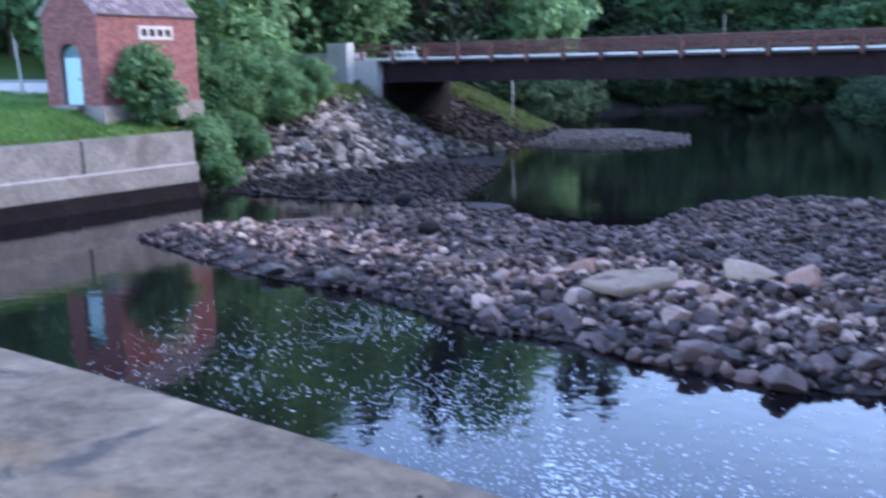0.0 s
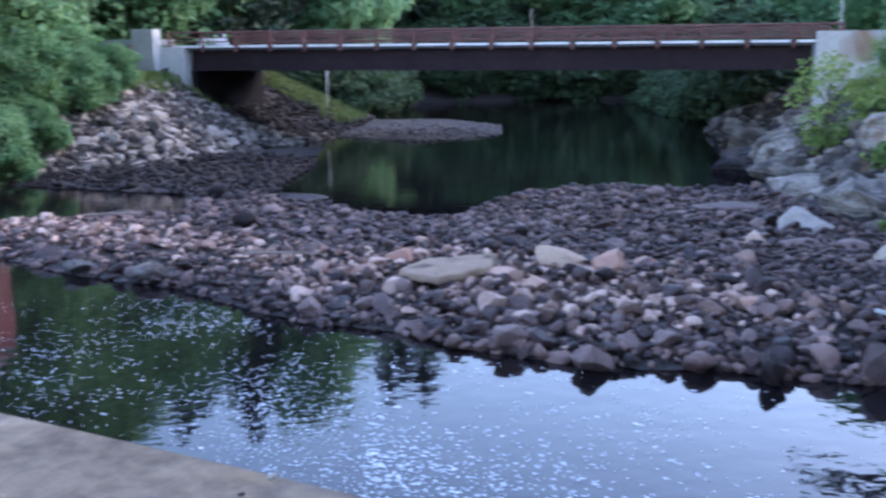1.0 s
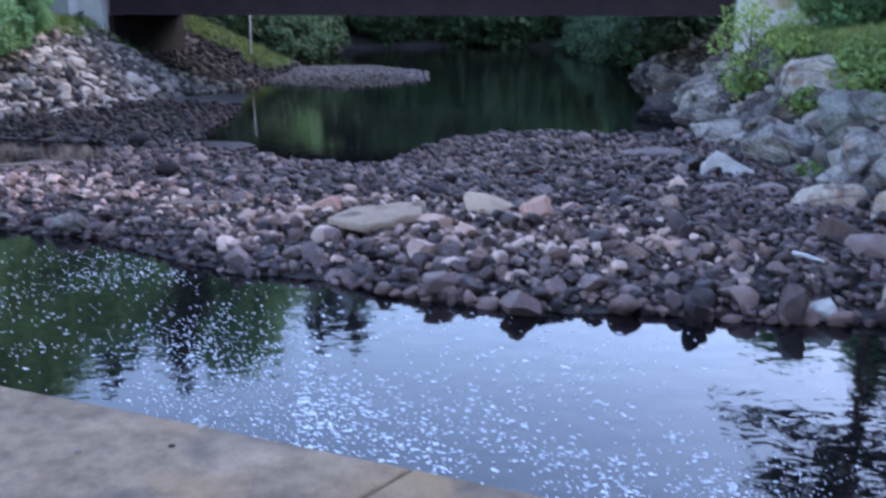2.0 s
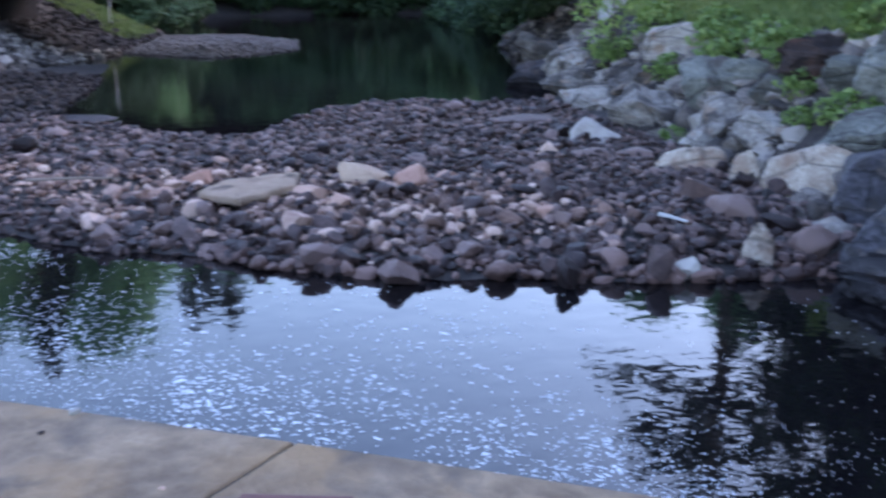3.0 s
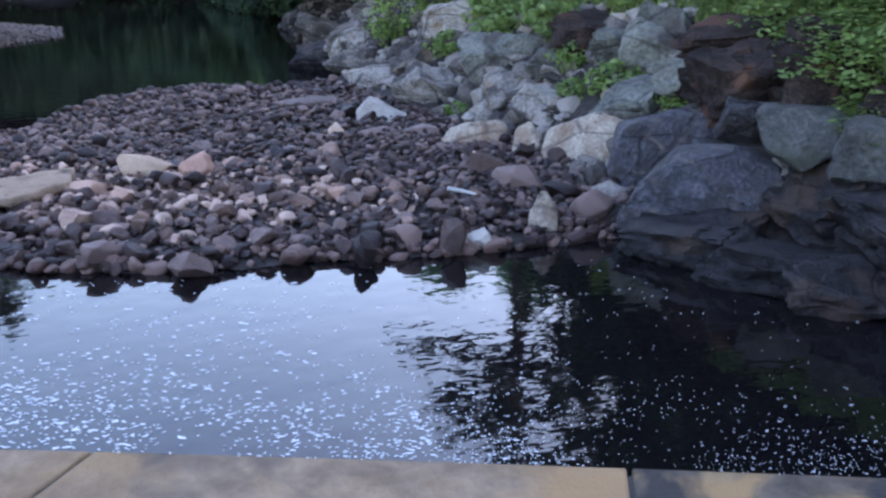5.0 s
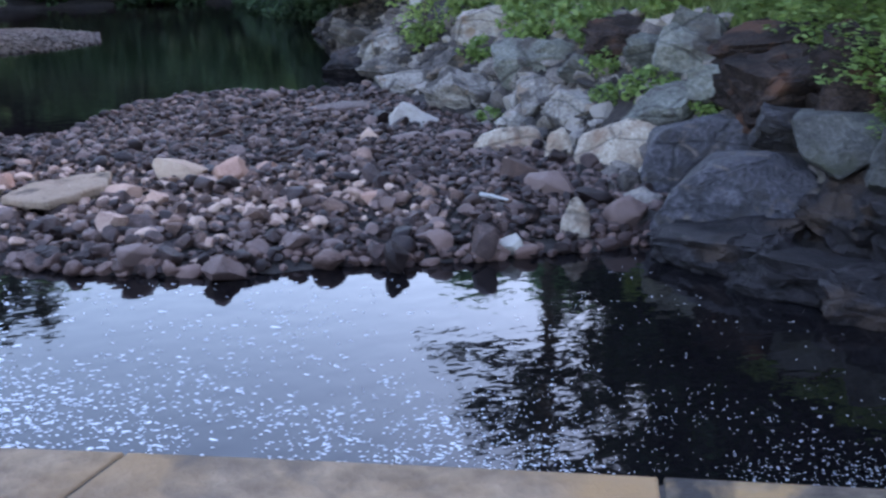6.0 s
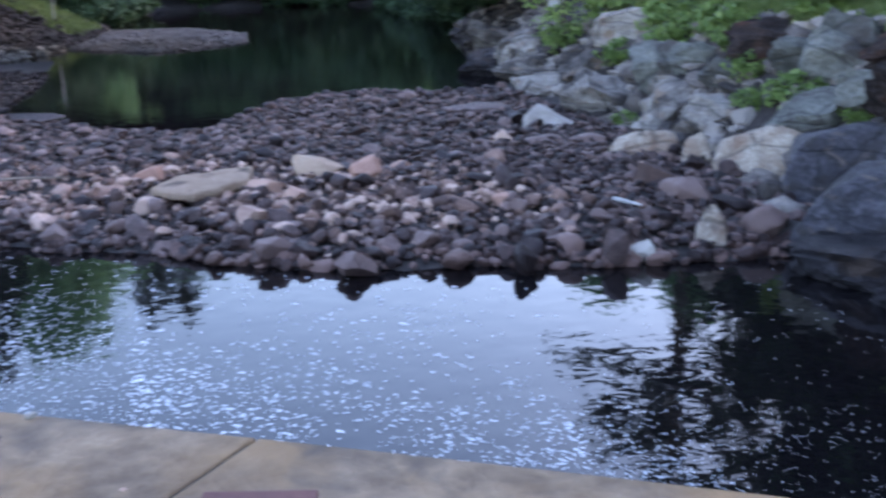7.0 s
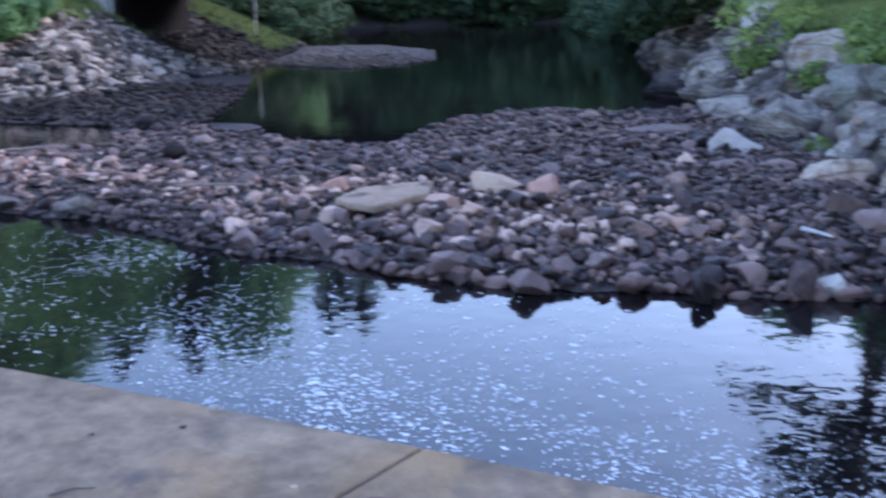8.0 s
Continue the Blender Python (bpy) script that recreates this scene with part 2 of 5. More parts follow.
def ground_material():
    m = material("bank_ground", [(0.045, 0.085, 0.02), (0.08, 0.15, 0.034), (0.12, 0.2, 0.05)], 0.7, 0.95, 0.4)
    nt = m.node_tree
    N, L = nt.nodes.new, nt.links.new
    bsdf = nt.nodes["Principled BSDF"]
    grass = bsdf.inputs["Base Color"].links[0].from_socket
    geo = N("ShaderNodeNewGeometry")
    sep, n, ma = N("ShaderNodeSeparateXYZ"), N("ShaderNodeTexNoise"), N("ShaderNodeMath")
    n.inputs["Scale"].default_value, n.inputs["Detail"].default_value = 0.5, 6
    L(geo.outputs["Position"], sep.inputs[0]), L(geo.outputs["Position"], n.inputs["Vector"])
    ma.operation = "MULTIPLY_ADD"
    ma.inputs[1].default_value = 2.2
    lawn, with_lawn = N("ShaderNodeMapRange"), N("ShaderNodeMath")
    lawn.inputs["From Min"].default_value, lawn.inputs["From Max"].default_value, lawn.inputs["To Max"].default_value = -15.5, -18.0, 1.6
    L(sep.outputs["X"], lawn.inputs["Value"])
    L(sep.outputs["Z"], with_lawn.inputs[0]), L(lawn.outputs[0], with_lawn.inputs[1])
    L(n.outputs["Fac"], ma.inputs[0]), L(with_lawn.outputs[0], ma.inputs[2])
    mr = N("ShaderNodeMapRange")
    mr.inputs["From Min"].default_value, mr.inputs["From Max"].default_value = 3.8, 4.9
    L(ma.outputs[0], mr.inputs["Value"])
    mx, dirt = N("ShaderNodeMix"), N("ShaderNodeValToRGB")
    n2 = N("ShaderNodeTexNoise")
    n2.inputs["Scale"].default_value, n2.inputs["Detail"].default_value = 4.0, 8
    L(geo.outputs["Position"], n2.inputs["Vector"]), L(n2.outputs["Fac"], dirt.inputs["Fac"])
    ramp_stops(dirt, [(0.3, (0.014, 0.011, 0.01)), (0.7, (0.05, 0.038, 0.032))])
    mx.data_type = "RGBA"
    L(mr.outputs[0], mx.inputs["Factor"]), L(dirt.outputs["Color"], mx.inputs["A"]), L(grass, mx.inputs["B"])
    L(mx.outputs["Result"], bsdf.inputs["Base Color"])
    return m


def water_material():
    m = bpy.data.materials.new("river_water")
    m.use_nodes = True
    nt = m.node_tree
    N, L = nt.nodes.new, nt.links.new
    b = nt.nodes["Principled BSDF"]
    b.inputs["Base Color"].default_value = (0.006, 0.005, 0.0054, 1)
    b.inputs["Roughness"].default_value, b.inputs["IOR"].default_value = 0.03, 1.42
    b.inputs["Specular IOR Level"].default_value = 0.5
    geo, sc = N("ShaderNodeNewGeometry"), N("ShaderNodeMapping")
    sc.inputs["Scale"].default_value = (0.7, 1.0, 1.0)
    L(geo.outputs["Position"], sc.inputs["Vector"])
    n1, n2, ad = N("ShaderNodeTexNoise"), N("ShaderNodeTexNoise"), N("ShaderNodeMath")
    n1.inputs["Scale"].default_value, n1.inputs["Detail"].default_value = 3.2, 2
    n2.inputs["Scale"].default_value, n2.inputs["Detail"].default_value = 0.5, 2
    ad.operation = "ADD"
    for n in (n1, n2):
        L(sc.outputs[0], n.inputs["Vector"])
    L(n1.outputs["Fac"], ad.inputs[0]), L(n2.outputs["Fac"], ad.inputs[1])
    bp = N("ShaderNodeBump")
    bp.inputs["Strength"].default_value, bp.inputs["Distance"].default_value = 0.11, 0.05
    L(ad.outputs[0], bp.inputs["Height"]), L(bp.outputs[0], b.inputs["Normal"])
    return m


M["ground"], M["water"] = ground_material(), water_material()


# ---------------------------------------------------------------- mesh helpers
def mesh_of(name, bm, mat, smooth=False):
    me = bpy.data.meshes.new(name)
    bm.to_mesh(me)
    bm.free()
    me.materials.append(M[mat])
    if smooth:
        me.polygons.foreach_set("use_smooth", [True] * len(me.polygons))
    return me


def mesh_from(name, verts, faces, mat, smooth=False, sharp=0):
    me = bpy.data.meshes.new(name)
    me.from_pydata([tuple(v) for v in verts], [], [tuple(f) for f in faces])
    me.materials.append(M[mat])
    if smooth:
        me.polygons.foreach_set("use_smooth", [True] * len(me.polygons))
    me.update()
    if sharp:
        me.set_sharp_from_angle(angle=radians(sharp))
    return me


def part(name, bm, mat, parent, label="", smooth=False):
    ob = new(name, mesh_of(name, bm, mat, smooth) if isinstance(bm, bmesh.types.BMesh) else bm)
    ob.parent = parent
    return tagged(ob, label)


def box(size, at=(0, 0, 0), bevel=0.0, turn=0.0, bm=None):
    """A bevelled box, its middle at `at`, turned about z by degrees."""
    one = bmesh.new()
    bmesh.ops.create_cube(one, size=1, matrix=Matrix.Diagonal((*size, 1)))
    if bevel:
        bmesh.ops.bevel(one, geom=one.edges[:], offset=bevel, segments=2, affect="EDGES", profile=0.6)
    bmesh.ops.transform(one, matrix=pose(*at, 0, 0, turn), verts=one.verts[:])
    if bm is None:
        return one
    tmp = bpy.data.meshes.new("tmp")
    one.to_mesh(tmp)
    one.free()
    bm.from_mesh(tmp)
    bpy.data.meshes.remove(tmp)
    return bm


def tube(points, radii, sides=8, bm=None):
    """A tapered tube through points."""
    bm = bm or bmesh.new()
    rings = []
    for i, (p, r) in enumerate(zip(points, radii)):
        d = Vector(points[min(i + 1, len(points) - 1)]) - Vector(points[max(i - 1, 0)])
        q = d.to_track_quat("Z", "Y")
        rings.append([bm.verts.new(Vector(p) + q @ Vector((r * math.cos(2 * math.pi * k / sides), r * math.sin(2 * math.pi * k / sides), 0))) for k in range(sides)])
    for a, b in zip(rings, rings[1:]):
        for k in range(sides):
            bm.faces.new((a[k], a[(k + 1) % sides], b[(k + 1) % sides], b[k]))
    bm.faces.new(rings[0][::-1]), bm.faces.new(rings[-1])
    return bm


def prism(outline, z0, z1, bm=None):
    """An upright prism over a plan outline, anticlockwise."""
    bm = bm or bmesh.new()
    lo = [bm.verts.new((x, y, z0)) for x, y in outline]
    hi = [bm.verts.new((x, y, z1)) for x, y in outline]
    n = len(lo)
    for i in range(n):
        bm.faces.new((lo[i], lo[(i + 1) % n], hi[(i + 1) % n], hi[i]))
    bm.faces.new(hi), bm.faces.new(lo[::-1])
    bmesh.ops.recalc_face_normals(bm, faces=bm.faces[:])
    return bm


def empty(name, m):
    ob = new(name)
    ob.empty_display_size = 0.2
    ob.matrix_world = m
    return ob


def rock_shape(seed, sub, cuts=6, rough=0.16, layers=0.0):
    """Vertices and faces of one stone about 2 across: a ball, flattened by random planes and roughened."""
    rng = np.random.default_rng(seed)
    bm = bmesh.new()
    bmesh.ops.create_icosphere(bm, subdivisions=sub, radius=1)
    v = np.array([q.co[:] for q in bm.verts])
    f = [[q.index for q in p.verts] for p in bm.faces]
    bm.free()
    for _ in range(cuts):
        n = rng.normal(size=3)
        n /= np.linalg.norm(n)
        c = rng.uniform(0.5, 0.85)
        over = np.maximum(v @ n - c, 0)
        v -= np.outer(over * 0.97, n)
    off = rng.uniform(-50, 50, 3)
    k = np.array([noise.fractal(Vector(p * 1.1 + off), 1.0, 2.0, 3) for p in v])
    v *= (1 + rough * k)[:, None]
    if layers:
        step = (v[:, 2] * 3.2 + 0.35 * v[:, 0] + 0.8 * k) % 1.0
        v[:, :2] *= (1 + layers * (step - 0.5))[:, None]
        v[:, 2] += 0.5 * layers * np.array([noise.fractal(Vector(p * 3.0 + off), 1.0, 2.0, 4) for p in v])
    return v, f


def crag_shape(seed, sub=5, rough=0.1, beds=0.05):
    """Vertices and faces of one blocky rock about 2 across: cut along three rough joint directions, stepped in beds, chipped."""
    rng = np.random.default_rng(seed)
    bm = bmesh.new()
    bmesh.ops.create_icosphere(bm, subdivisions=sub, radius=1.25)
    v = np.array([q.co[:] for q in bm.verts])
    f = [[q.index for q in p.verts] for p in bm.faces]
    bm.free()
    spin = np.array(Euler((rng.normal(0, 0.25), rng.normal(0, 0.25), rng.uniform(0, 6.3))).to_matrix())
    planes = [(s * spin[:, i] + rng.normal(0, 0.2, 3), rng.uniform(0.66, 0.9)) for i in range(3) for s in (1, -1)]
    planes += [(rng.normal(size=3), rng.uniform(0.8, 1.05)) for _ in range(9)]
    for n, c in planes:
        n = n / np.linalg.norm(n)
        v -= np.outer(np.maximum(v @ n - c, 0) * 0.96, n)
    off = Vector(rng.uniform(-50, 50, 3))
    big = np.array([noise.fractal(Vector(p) * 1.3 + off, 1.0, 2.0, 3) for p in v])
    chip = np.array([noise.ridged_multi_fractal(Vector(p) * 2.6 + off, 0.9, 2.1, 4, 1.0, 2.0) for p in v])
    step = (v @ spin[:, 2] * 2.4 + 0.5 * big) % 1.0
    v *= (1 + rough * big + 0.045 * (chip - 1.2) + beds * (step - 0.5))[:, None]
    return v, f


# ---------------------------------------------------------------- the lie of the land
BAR = np.array([(-14, 25.5), (-10.8, 22.7), (-8.1, 20.7), (-5.7, 19.5), (-2.9, 17.0), (-0.8, 16.1), (0.6, 15.0), (2.3, 14.25), (4.2, 13.95), (5.8, 13.4), (7.6, 13.1), (10, 13), (14, 13),
                (14, 36), (11.3, 34.6), (8.8, 32.4), (6.3, 34.2), (2.8, 33), (1.3, 30), (0.2, 27.5), (-1.1, 27.8), (-2.5, 28.8), (-6, 33.5), (-5.5, 40), (-6, 50),
                (-10, 48), (-14, 42), (-17, 36), (-8.8, 32.9), (-7.9, 29.3), (-10.7, 28), (-12.7, 27.3), (-14, 27)], float)
LEFT = np.array([(-2000, -500), (-42, -2), (-29.5, 8), (-19.9, 27.4), (-16.5, 34.4), (-17.2, 37.2), (-11.6, 40.3), (-9.3, 47), (-7, 52.7), (-5.5, 57), (-4.5, 66), (-5, 80), (-2, 90), (10, 93), (20, 92), (25, 96), (25, 3000), (-2000, 3000)], float)
RIGHT = np.array([(9, -500), (11.8, -4), (11.6, 6), (11.2, 9), (11.0, 10.5), (10.4, 13), (10.3, 19), (10.6, 24), (11.6, 34.6), (12.8, 38.7), (13.9, 46.5), (15, 55), (20, 75), (24, 97), (24, 3000), (2000, 3000), (2000, -500)], float)
SANDBAR = np.array([(-6, 55), (-1.5, 51.5), (3.2, 55.5), (3.6, 62), (1, 68), (-5, 68)], float)


def inside_by(p, poly):
    """How far the points p lie inside a polygon (outside: minus)."""
    a, b = poly, np.roll(poly, -1, axis=0)
    d2 = np.full(len(p), 1e18)
    odd = np.zeros(len(p), bool)
    for (ax, ay), (bx, by) in zip(a, b):
        e = np.array([bx - ax, by - ay])
        w = p - [ax, ay]
        t = np.clip(w @ e / (e @ e), 0, 1)
        d2 = np.minimum(d2, ((w - t[:, None] * e) ** 2).sum(1))
        cross = (p[:, 1] < ay) != (p[:, 1] < by)
        with np.errstate(divide="ignore", invalid="ignore"):
            odd ^= cross & (p[:, 0] < ax + (p[:, 1] - ay) / (by - ay if by != ay else 1e-9) * (bx - ax))
    d = np.sqrt(d2)
    return np.where(odd, d, -d)


def ripple(p, s, seed):
    return np.array([noise.noise(Vector((x * s, y * s, seed))) for x, y in p])


def height(p):
    p = np.asarray(p, float)
    x, y = p[:, 0], p[:, 1]
    db = inside_by(p, BAR)
    crest = 0.42 - 0.2 * np.clip((y - 21) / 8, 0, 1)
    z = np.where(db > 0, crest * (1 - np.exp(-np.maximum(db, 0) / 1.8)), -0.8 * (1 - np.exp(np.minimum(db, 0) / 1.6)))
    ds = inside_by(p, SANDBAR)
    z = np.maximum(z, np.where(ds > 0, 0.3 * (1 - np.exp(-np.maximum(ds, 0) / 1.5)), -9))
    dl = inside_by(p, LEFT)
    steep = np.clip((36.5 - y) / 1.5, 0, 1)
    rise = np.where(dl > 0, steep * (np.minimum(dl * 8, 2.4) + np.clip(dl - 0.5, 0, 2.2) * 0.42 + np.clip(dl - 2.7, 0, 6) * 0.05) + (1 - steep) * np.minimum(dl * (0.62 - 0.14 * np.clip((y - 50) / 5, 0, 1)), 3.5), -9)
    under = np.clip(1 - np.abs((x + 11.6) * 0.292 + (y - 50.84) * 0.956 - 4.8) / 6.5, 0, 1) * np.clip((x + 13.5) / 1.0, 0, 1)
    rise = rise - np.where(dl > 0, 0.9 * np.minimum(under * 2, 1) * np.clip(dl / 2, 0, 1), 0)
    rise = rise + np.where(dl > 6, np.clip((dl - 6) * 0.05, 0, 1.2) + np.clip((dl - 24) * 0.3, 0, 26), 0)
    z = np.maximum(z, rise)
    dr = inside_by(p, RIGHT)
    rise = np.where(dr > 0, np.minimum(dr * 0.85, 3.2 + np.maximum(dr - 3.8, 0) * 0.12), -9)
    rise = np.minimum(rise, 9) + np.clip((dr - 22) * 0.25, 0, 22)
    return np.maximum(z, rise)


def level(x, y):
    return float(height([(x, y)])[0])


def axis(lo, hi, step, far):
    fine = np.arange(lo, hi + step / 2, step)
    out = np.geomspace(2.0, far, 26)
    return np.concatenate([lo - out[::-1], fine, hi + out])


gx, gy = axis(-32, 30, 0.5, 2500), axis(2, 98, 0.55, 2500)
P = np.stack(np.meshgrid(gx, gy), -1).reshape(-1, 2)
gz = height(P)
land = gz > 0.6
gz = gz + np.where(land, 0.13 * ripple(P, 0.5, 3.0), 0.05 * ripple(P, 1.2, 5.0))
nx = len(gx)
quads = [(j * nx + i, j * nx + i + 1, (j + 1) * nx + i + 1, (j + 1) * nx + i) for j in range(len(gy) - 1) for i in range(nx - 1)]
ground = new("ground", mesh_from("ground", np.column_stack([P, gz]), quads, "ground", True))
tagged(ground, "stony river bed rising to grassy banks", "ground", kind="structure")

wv = [(-60, -2, 0), (40, -2, 0), (40, 100, 0), (-60, 100, 0)]
water = new("water", mesh_from("water", wv, [(0, 1, 2, 3)], "water"))
tagged(water, "dark still river pool reflecting sky and trees", "water", kind="structure")


# ---------------------------------------------------------------- the dam crest
def crest_edge(x):
    """The water-side edge of the crest, a shallow arc."""
    return 3.045 - 0.527 * x - 0.008 * min(x * x, 81)


CREST = 3.25
dam = empty("dam_crest", pose(0, 0, 0))
tagged(dam, "weathered pale concrete dam crest stained brown", "dam", kind="structure")


def crest_panel(x0, x1, skew0, skew1, back=7.0, mat="concrete", label=""):
    """One poured panel between two joints; skew: sideways run of the joint for each metre back."""
    n = max(3, int((x1 - x0) / 0.4))
    xs = [x0 + (x1 - x0) * i / n for i in range(n + 1)]
    front = [(x, crest_edge(x)) for x in xs]
    rear = [(x1 + skew1 * back, front[-1][1] - back), (x0 + skew0 * back, front[0][1] - back)]
    bm = prism(front[::-1] + rear[::-1], -1.2, CREST)
    top = [e for e in bm.edges if min(v.co.z for v in e.verts) > CREST - 0.01]
    bmesh.ops.bevel(bm, geom=top, offset=0.013, segments=2, affect="EDGES", profile=0.5)
    return part("crest_panel", bm, mat, dam, label)


crest_panel(-34, -14.0, -0.5, -0.5)
crest_panel(-13.985, 0.109, -0.5, -0.93)
crest_panel(0.121, 1.604, -0.93, -0.6)
crest_panel(1.62, 12.5, -0.6, -0.6, mat="mossy_concrete", label="darkened concrete with ochre stains")
jm = bmesh.new()
for x, k, w in ((0.115, -0.93, 0.05), (1.612, -0.6, 0.05), (-13.99, -0.5, 0.05)):
    y = crest_edge(x)
    prism([(x - w, y - 0.03), (x + k * 6.9 - w, y - 6.93), (x + k * 6.9 + w, y - 6.93), (x + w, y - 0.03)], CREST - 0.4, CREST - 0.012, jm)
part("joint_filler", jm, "joint", dam)

# ---------------------------------------------------------------- retaining wall on the far side
wall = empty("retaining_wall", pose(0, 0, 0))
tagged(wall, "old pale concrete retaining wall with stained foot", "wall", kind="structure")
A, B = Vector((-29.6, 8.1)), Vector((-16.35, 34.75))
along = (B - A).normalized()
side = Vector((along.y, -along.x))


def wall_strip(name, out0, out1, z0, z1, mat, a=A, b=B, bevel=0.03):
    pts = [a + side * out0, b + side * out0, b + side * out1, a + side * out1]
    bm = prism([tuple(q) for q in pts], z0, z1)
    if bevel:
        bmesh.ops.bevel(bm, geom=bm.edges[:], offset=bevel, segments=2, affect="EDGES")
    return part(name, bm, mat, wall)


breaks = (0.0, 0.3, 0.58, 0.838, 1.0)
for f0, f1 in zip(breaks, breaks[1:]):
    wall_strip("wall_panel", -0.55, 0.0, 0.55, 2.45, "wall_concrete", A.lerp(B, f0) + along * 0.07, A.lerp(B, f1))
wall_strip("backing", -0.5, -0.08, 0.56, 2.4, "black_wet_shade", bevel=0)
wall_strip("ledge", -0.02, 0.16, 0.55, 1.24, "wall_concrete", bevel=0.02)
wall_strip("ledge_cap", -0.01, 0.17, 1.243, 1.29, "pale_concrete", bevel=0.012)
wall_strip("footing", -0.7, 0.22, -1.0, 0.56, "black_wet_shade", bevel=0.06)

# ---------------------------------------------------------------- the bridge
P0, STEP = Vector((-12.22, 50.84)), Vector((1.817, -0.555))
u = STEP.normalized()
v = Vector((-u.y, u.x))
DECK = 5.08
bridge_turn = math.degrees(math.atan2(u.y, u.x))
bridge = empty("road_bridge", pose(P0.x, P0.y, 0, 0, 0, bridge_turn))
tagged(bridge, "low rust-brown steel girder road bridge with pipe railing", "bridge")
SPAN = STEP.length * 15.4
x0 = -0.9
mid = x0 + (SPAN + 0.9) / 2
for off in (0.25, 2.6, 5.0, 7.2):
    girder = part("girder", box((SPAN + 0.9, 0.03, 0.94), (mid, off, 4.36)), "dark_steel", bridge)
    for z in (3.862, 4.858):
        part("flange", box((SPAN + 0.9, 0.42, 0.05), (mid, off, z), 0.006), "dark_steel", girder)
part("deck", box((SPAN + 1.2, 7.9, 0.2), (mid, 3.75, 4.99)), "asphalt", bridge)
for y in (-0.12, 7.62):
    for k in range(-1, 16):
        part("curb", box((STEP.length - 0.3, 0.2, 0.1), ((k + 0.5) * STEP.length, y, 5.05), 0.01), "curb", bridge, "white painted curb")
    for k in range(-1, 17):
        bm = box((0.13, 0.11, 1.02), (k * STEP.length, y - 0.16, 5.27), 0.012)
        box((0.18, 0.14, 0.16), (k * STEP.length, y - 0.12, 4.92), 0, 0, bm)
        part("post", bm, "rust", bridge)
    for z, r in ((5.74, 0.055), (5.5, 0.035), (5.28, 0.035)):
        part("rail", tube([(-STEP.length - 0.1, y - 0.16, z), (16 * STEP.length + 0.1, y - 0.16, z)], [r, r], 8), "rust", bridge)


def on_bridge(a, b, z=0.0):
    q = P0 + u * a + v * b
    return pose(q.x, q.y, z, 0, 0, bridge_turn)


left_abutment = empty("bridge_abutment", on_bridge(0, 0))
tagged(left_abutment, "pale concrete bridge abutment with stepped wing wall", "abutment", kind="structure")
part("seat_wall", box((1.5, 8.6, 4.2), (-1.75, 3.9, 2.95), 0.03), "pale_concrete", left_abutment)
# the facing's black colour stands in for the shade below the deck
part("backwall", box((0.3, 7.4, 2.6), (-0.86, 3.95, 2.5), 0.03), "black_wet_shade", left_abutment, "stone facing under the girders, blackened as if shaded")
part("wing_wall", box((1.6, 0.55, 3.6), (-3.15, -0.45, 4.15), 0.04, -14), "pale_concrete", left_abutment)
right_abutment = empty("bridge_abutment", on_bridge(SPAN, 0))
tagged(right_abutment, "pale concrete bridge abutment streaked with rust", "abutment", kind="structure")
part("seat_wall", box((1.5, 8.6, 4.2), (1.3, 3.9, 2.9), 0.03), "pale_concrete", right_abutment)
part("wing_wall", box((8.0, 0.6, 3.8), (4.1, -0.75, 3.55), 0.04, -5), "pale_concrete", right_abutment)


# ---------------------------------------------------------------- roads
def ribbon(name, line, width, lift, mat, label, cat):
    pts = []
    for a, b in zip(line, line[1:]):
        k = max(2, int(math.dist(a, b) / 1.5))
        pts += [(a[0] + (b[0] - a[0]) * i / k, a[1] + (b[1] - a[1]) * i / k, a[2] + (b[2] - a[2]) * i / k) for i in range(k)]
    pts.append(line[-1])
    vs, fs = [], []
    for i, q in enumerate(pts):
        d = Vector(pts[min(i + 1, len(pts) - 1)][:2]) - Vector(pts[max(i - 1, 0)][:2])
        s = Vector((-d.y, d.x)).normalized() * width / 2
        for w in (-1, 1):
            x, y = q[0] + s.x * w, q[1] + s.y * w
            vs += [(x, y, q[2] + lift), (x + s.x * w * 0.3, y + s.y * w * 0.3, q[2] - 1.6)]
    for i in range(len(pts) - 1):
        a, b = i * 4, i * 4 + 4
        fs += [(a, b, b + 2, a + 2), (a + 1, b + 1, b, a), (a + 2, b + 2, b + 3, a + 3)]
    return tagged(new(name, mesh_from(name, vs, fs, mat)), label, cat, kind="structure")


e0, e1 = P0 - u * 1.5 + v * 3.75, P0 + u * (SPAN + 0.9) + v * 3.75
ribbon("road", [(e0.x, e0.y, 5.05), (e0.x - 12, e0.y + 5, 5.0), (e0.x - 40, e0.y + 16, 5.2), (e0.x - 90, e0.y + 30, 6.5)], 7.0, 0.02, "asphalt", "asphalt road leading onto the bridge", "road")
ribbon("road", [(e1.x, e1.y, 5.06), (e1.x + 12, e1.y - 3, 5.0), (e1.x + 60, e1.y - 12, 6.0)], 7.0, 0.02, "asphalt", "asphalt road leading off the bridge", "road")
ribbon("driveway", [(-25, 46.5, 4.2), (-31, 47.5, 4.3), (-38, 48, 4.4), (-56, 48, 4.8)], 8.0, 0.05, "gravel_road", "pale gravel drive beside the lawn", "road")


# ---------------------------------------------------------------- stones
SHAPES = [rock_shape(i, 2, 9) for i in range(14)]
FINE = [rock_shape(40 + i, 3, 12, 0.12) for i in range(14)]
BROKEN = [rock_shape(70 + i, 3, 16, 0.08) for i in range(14)]


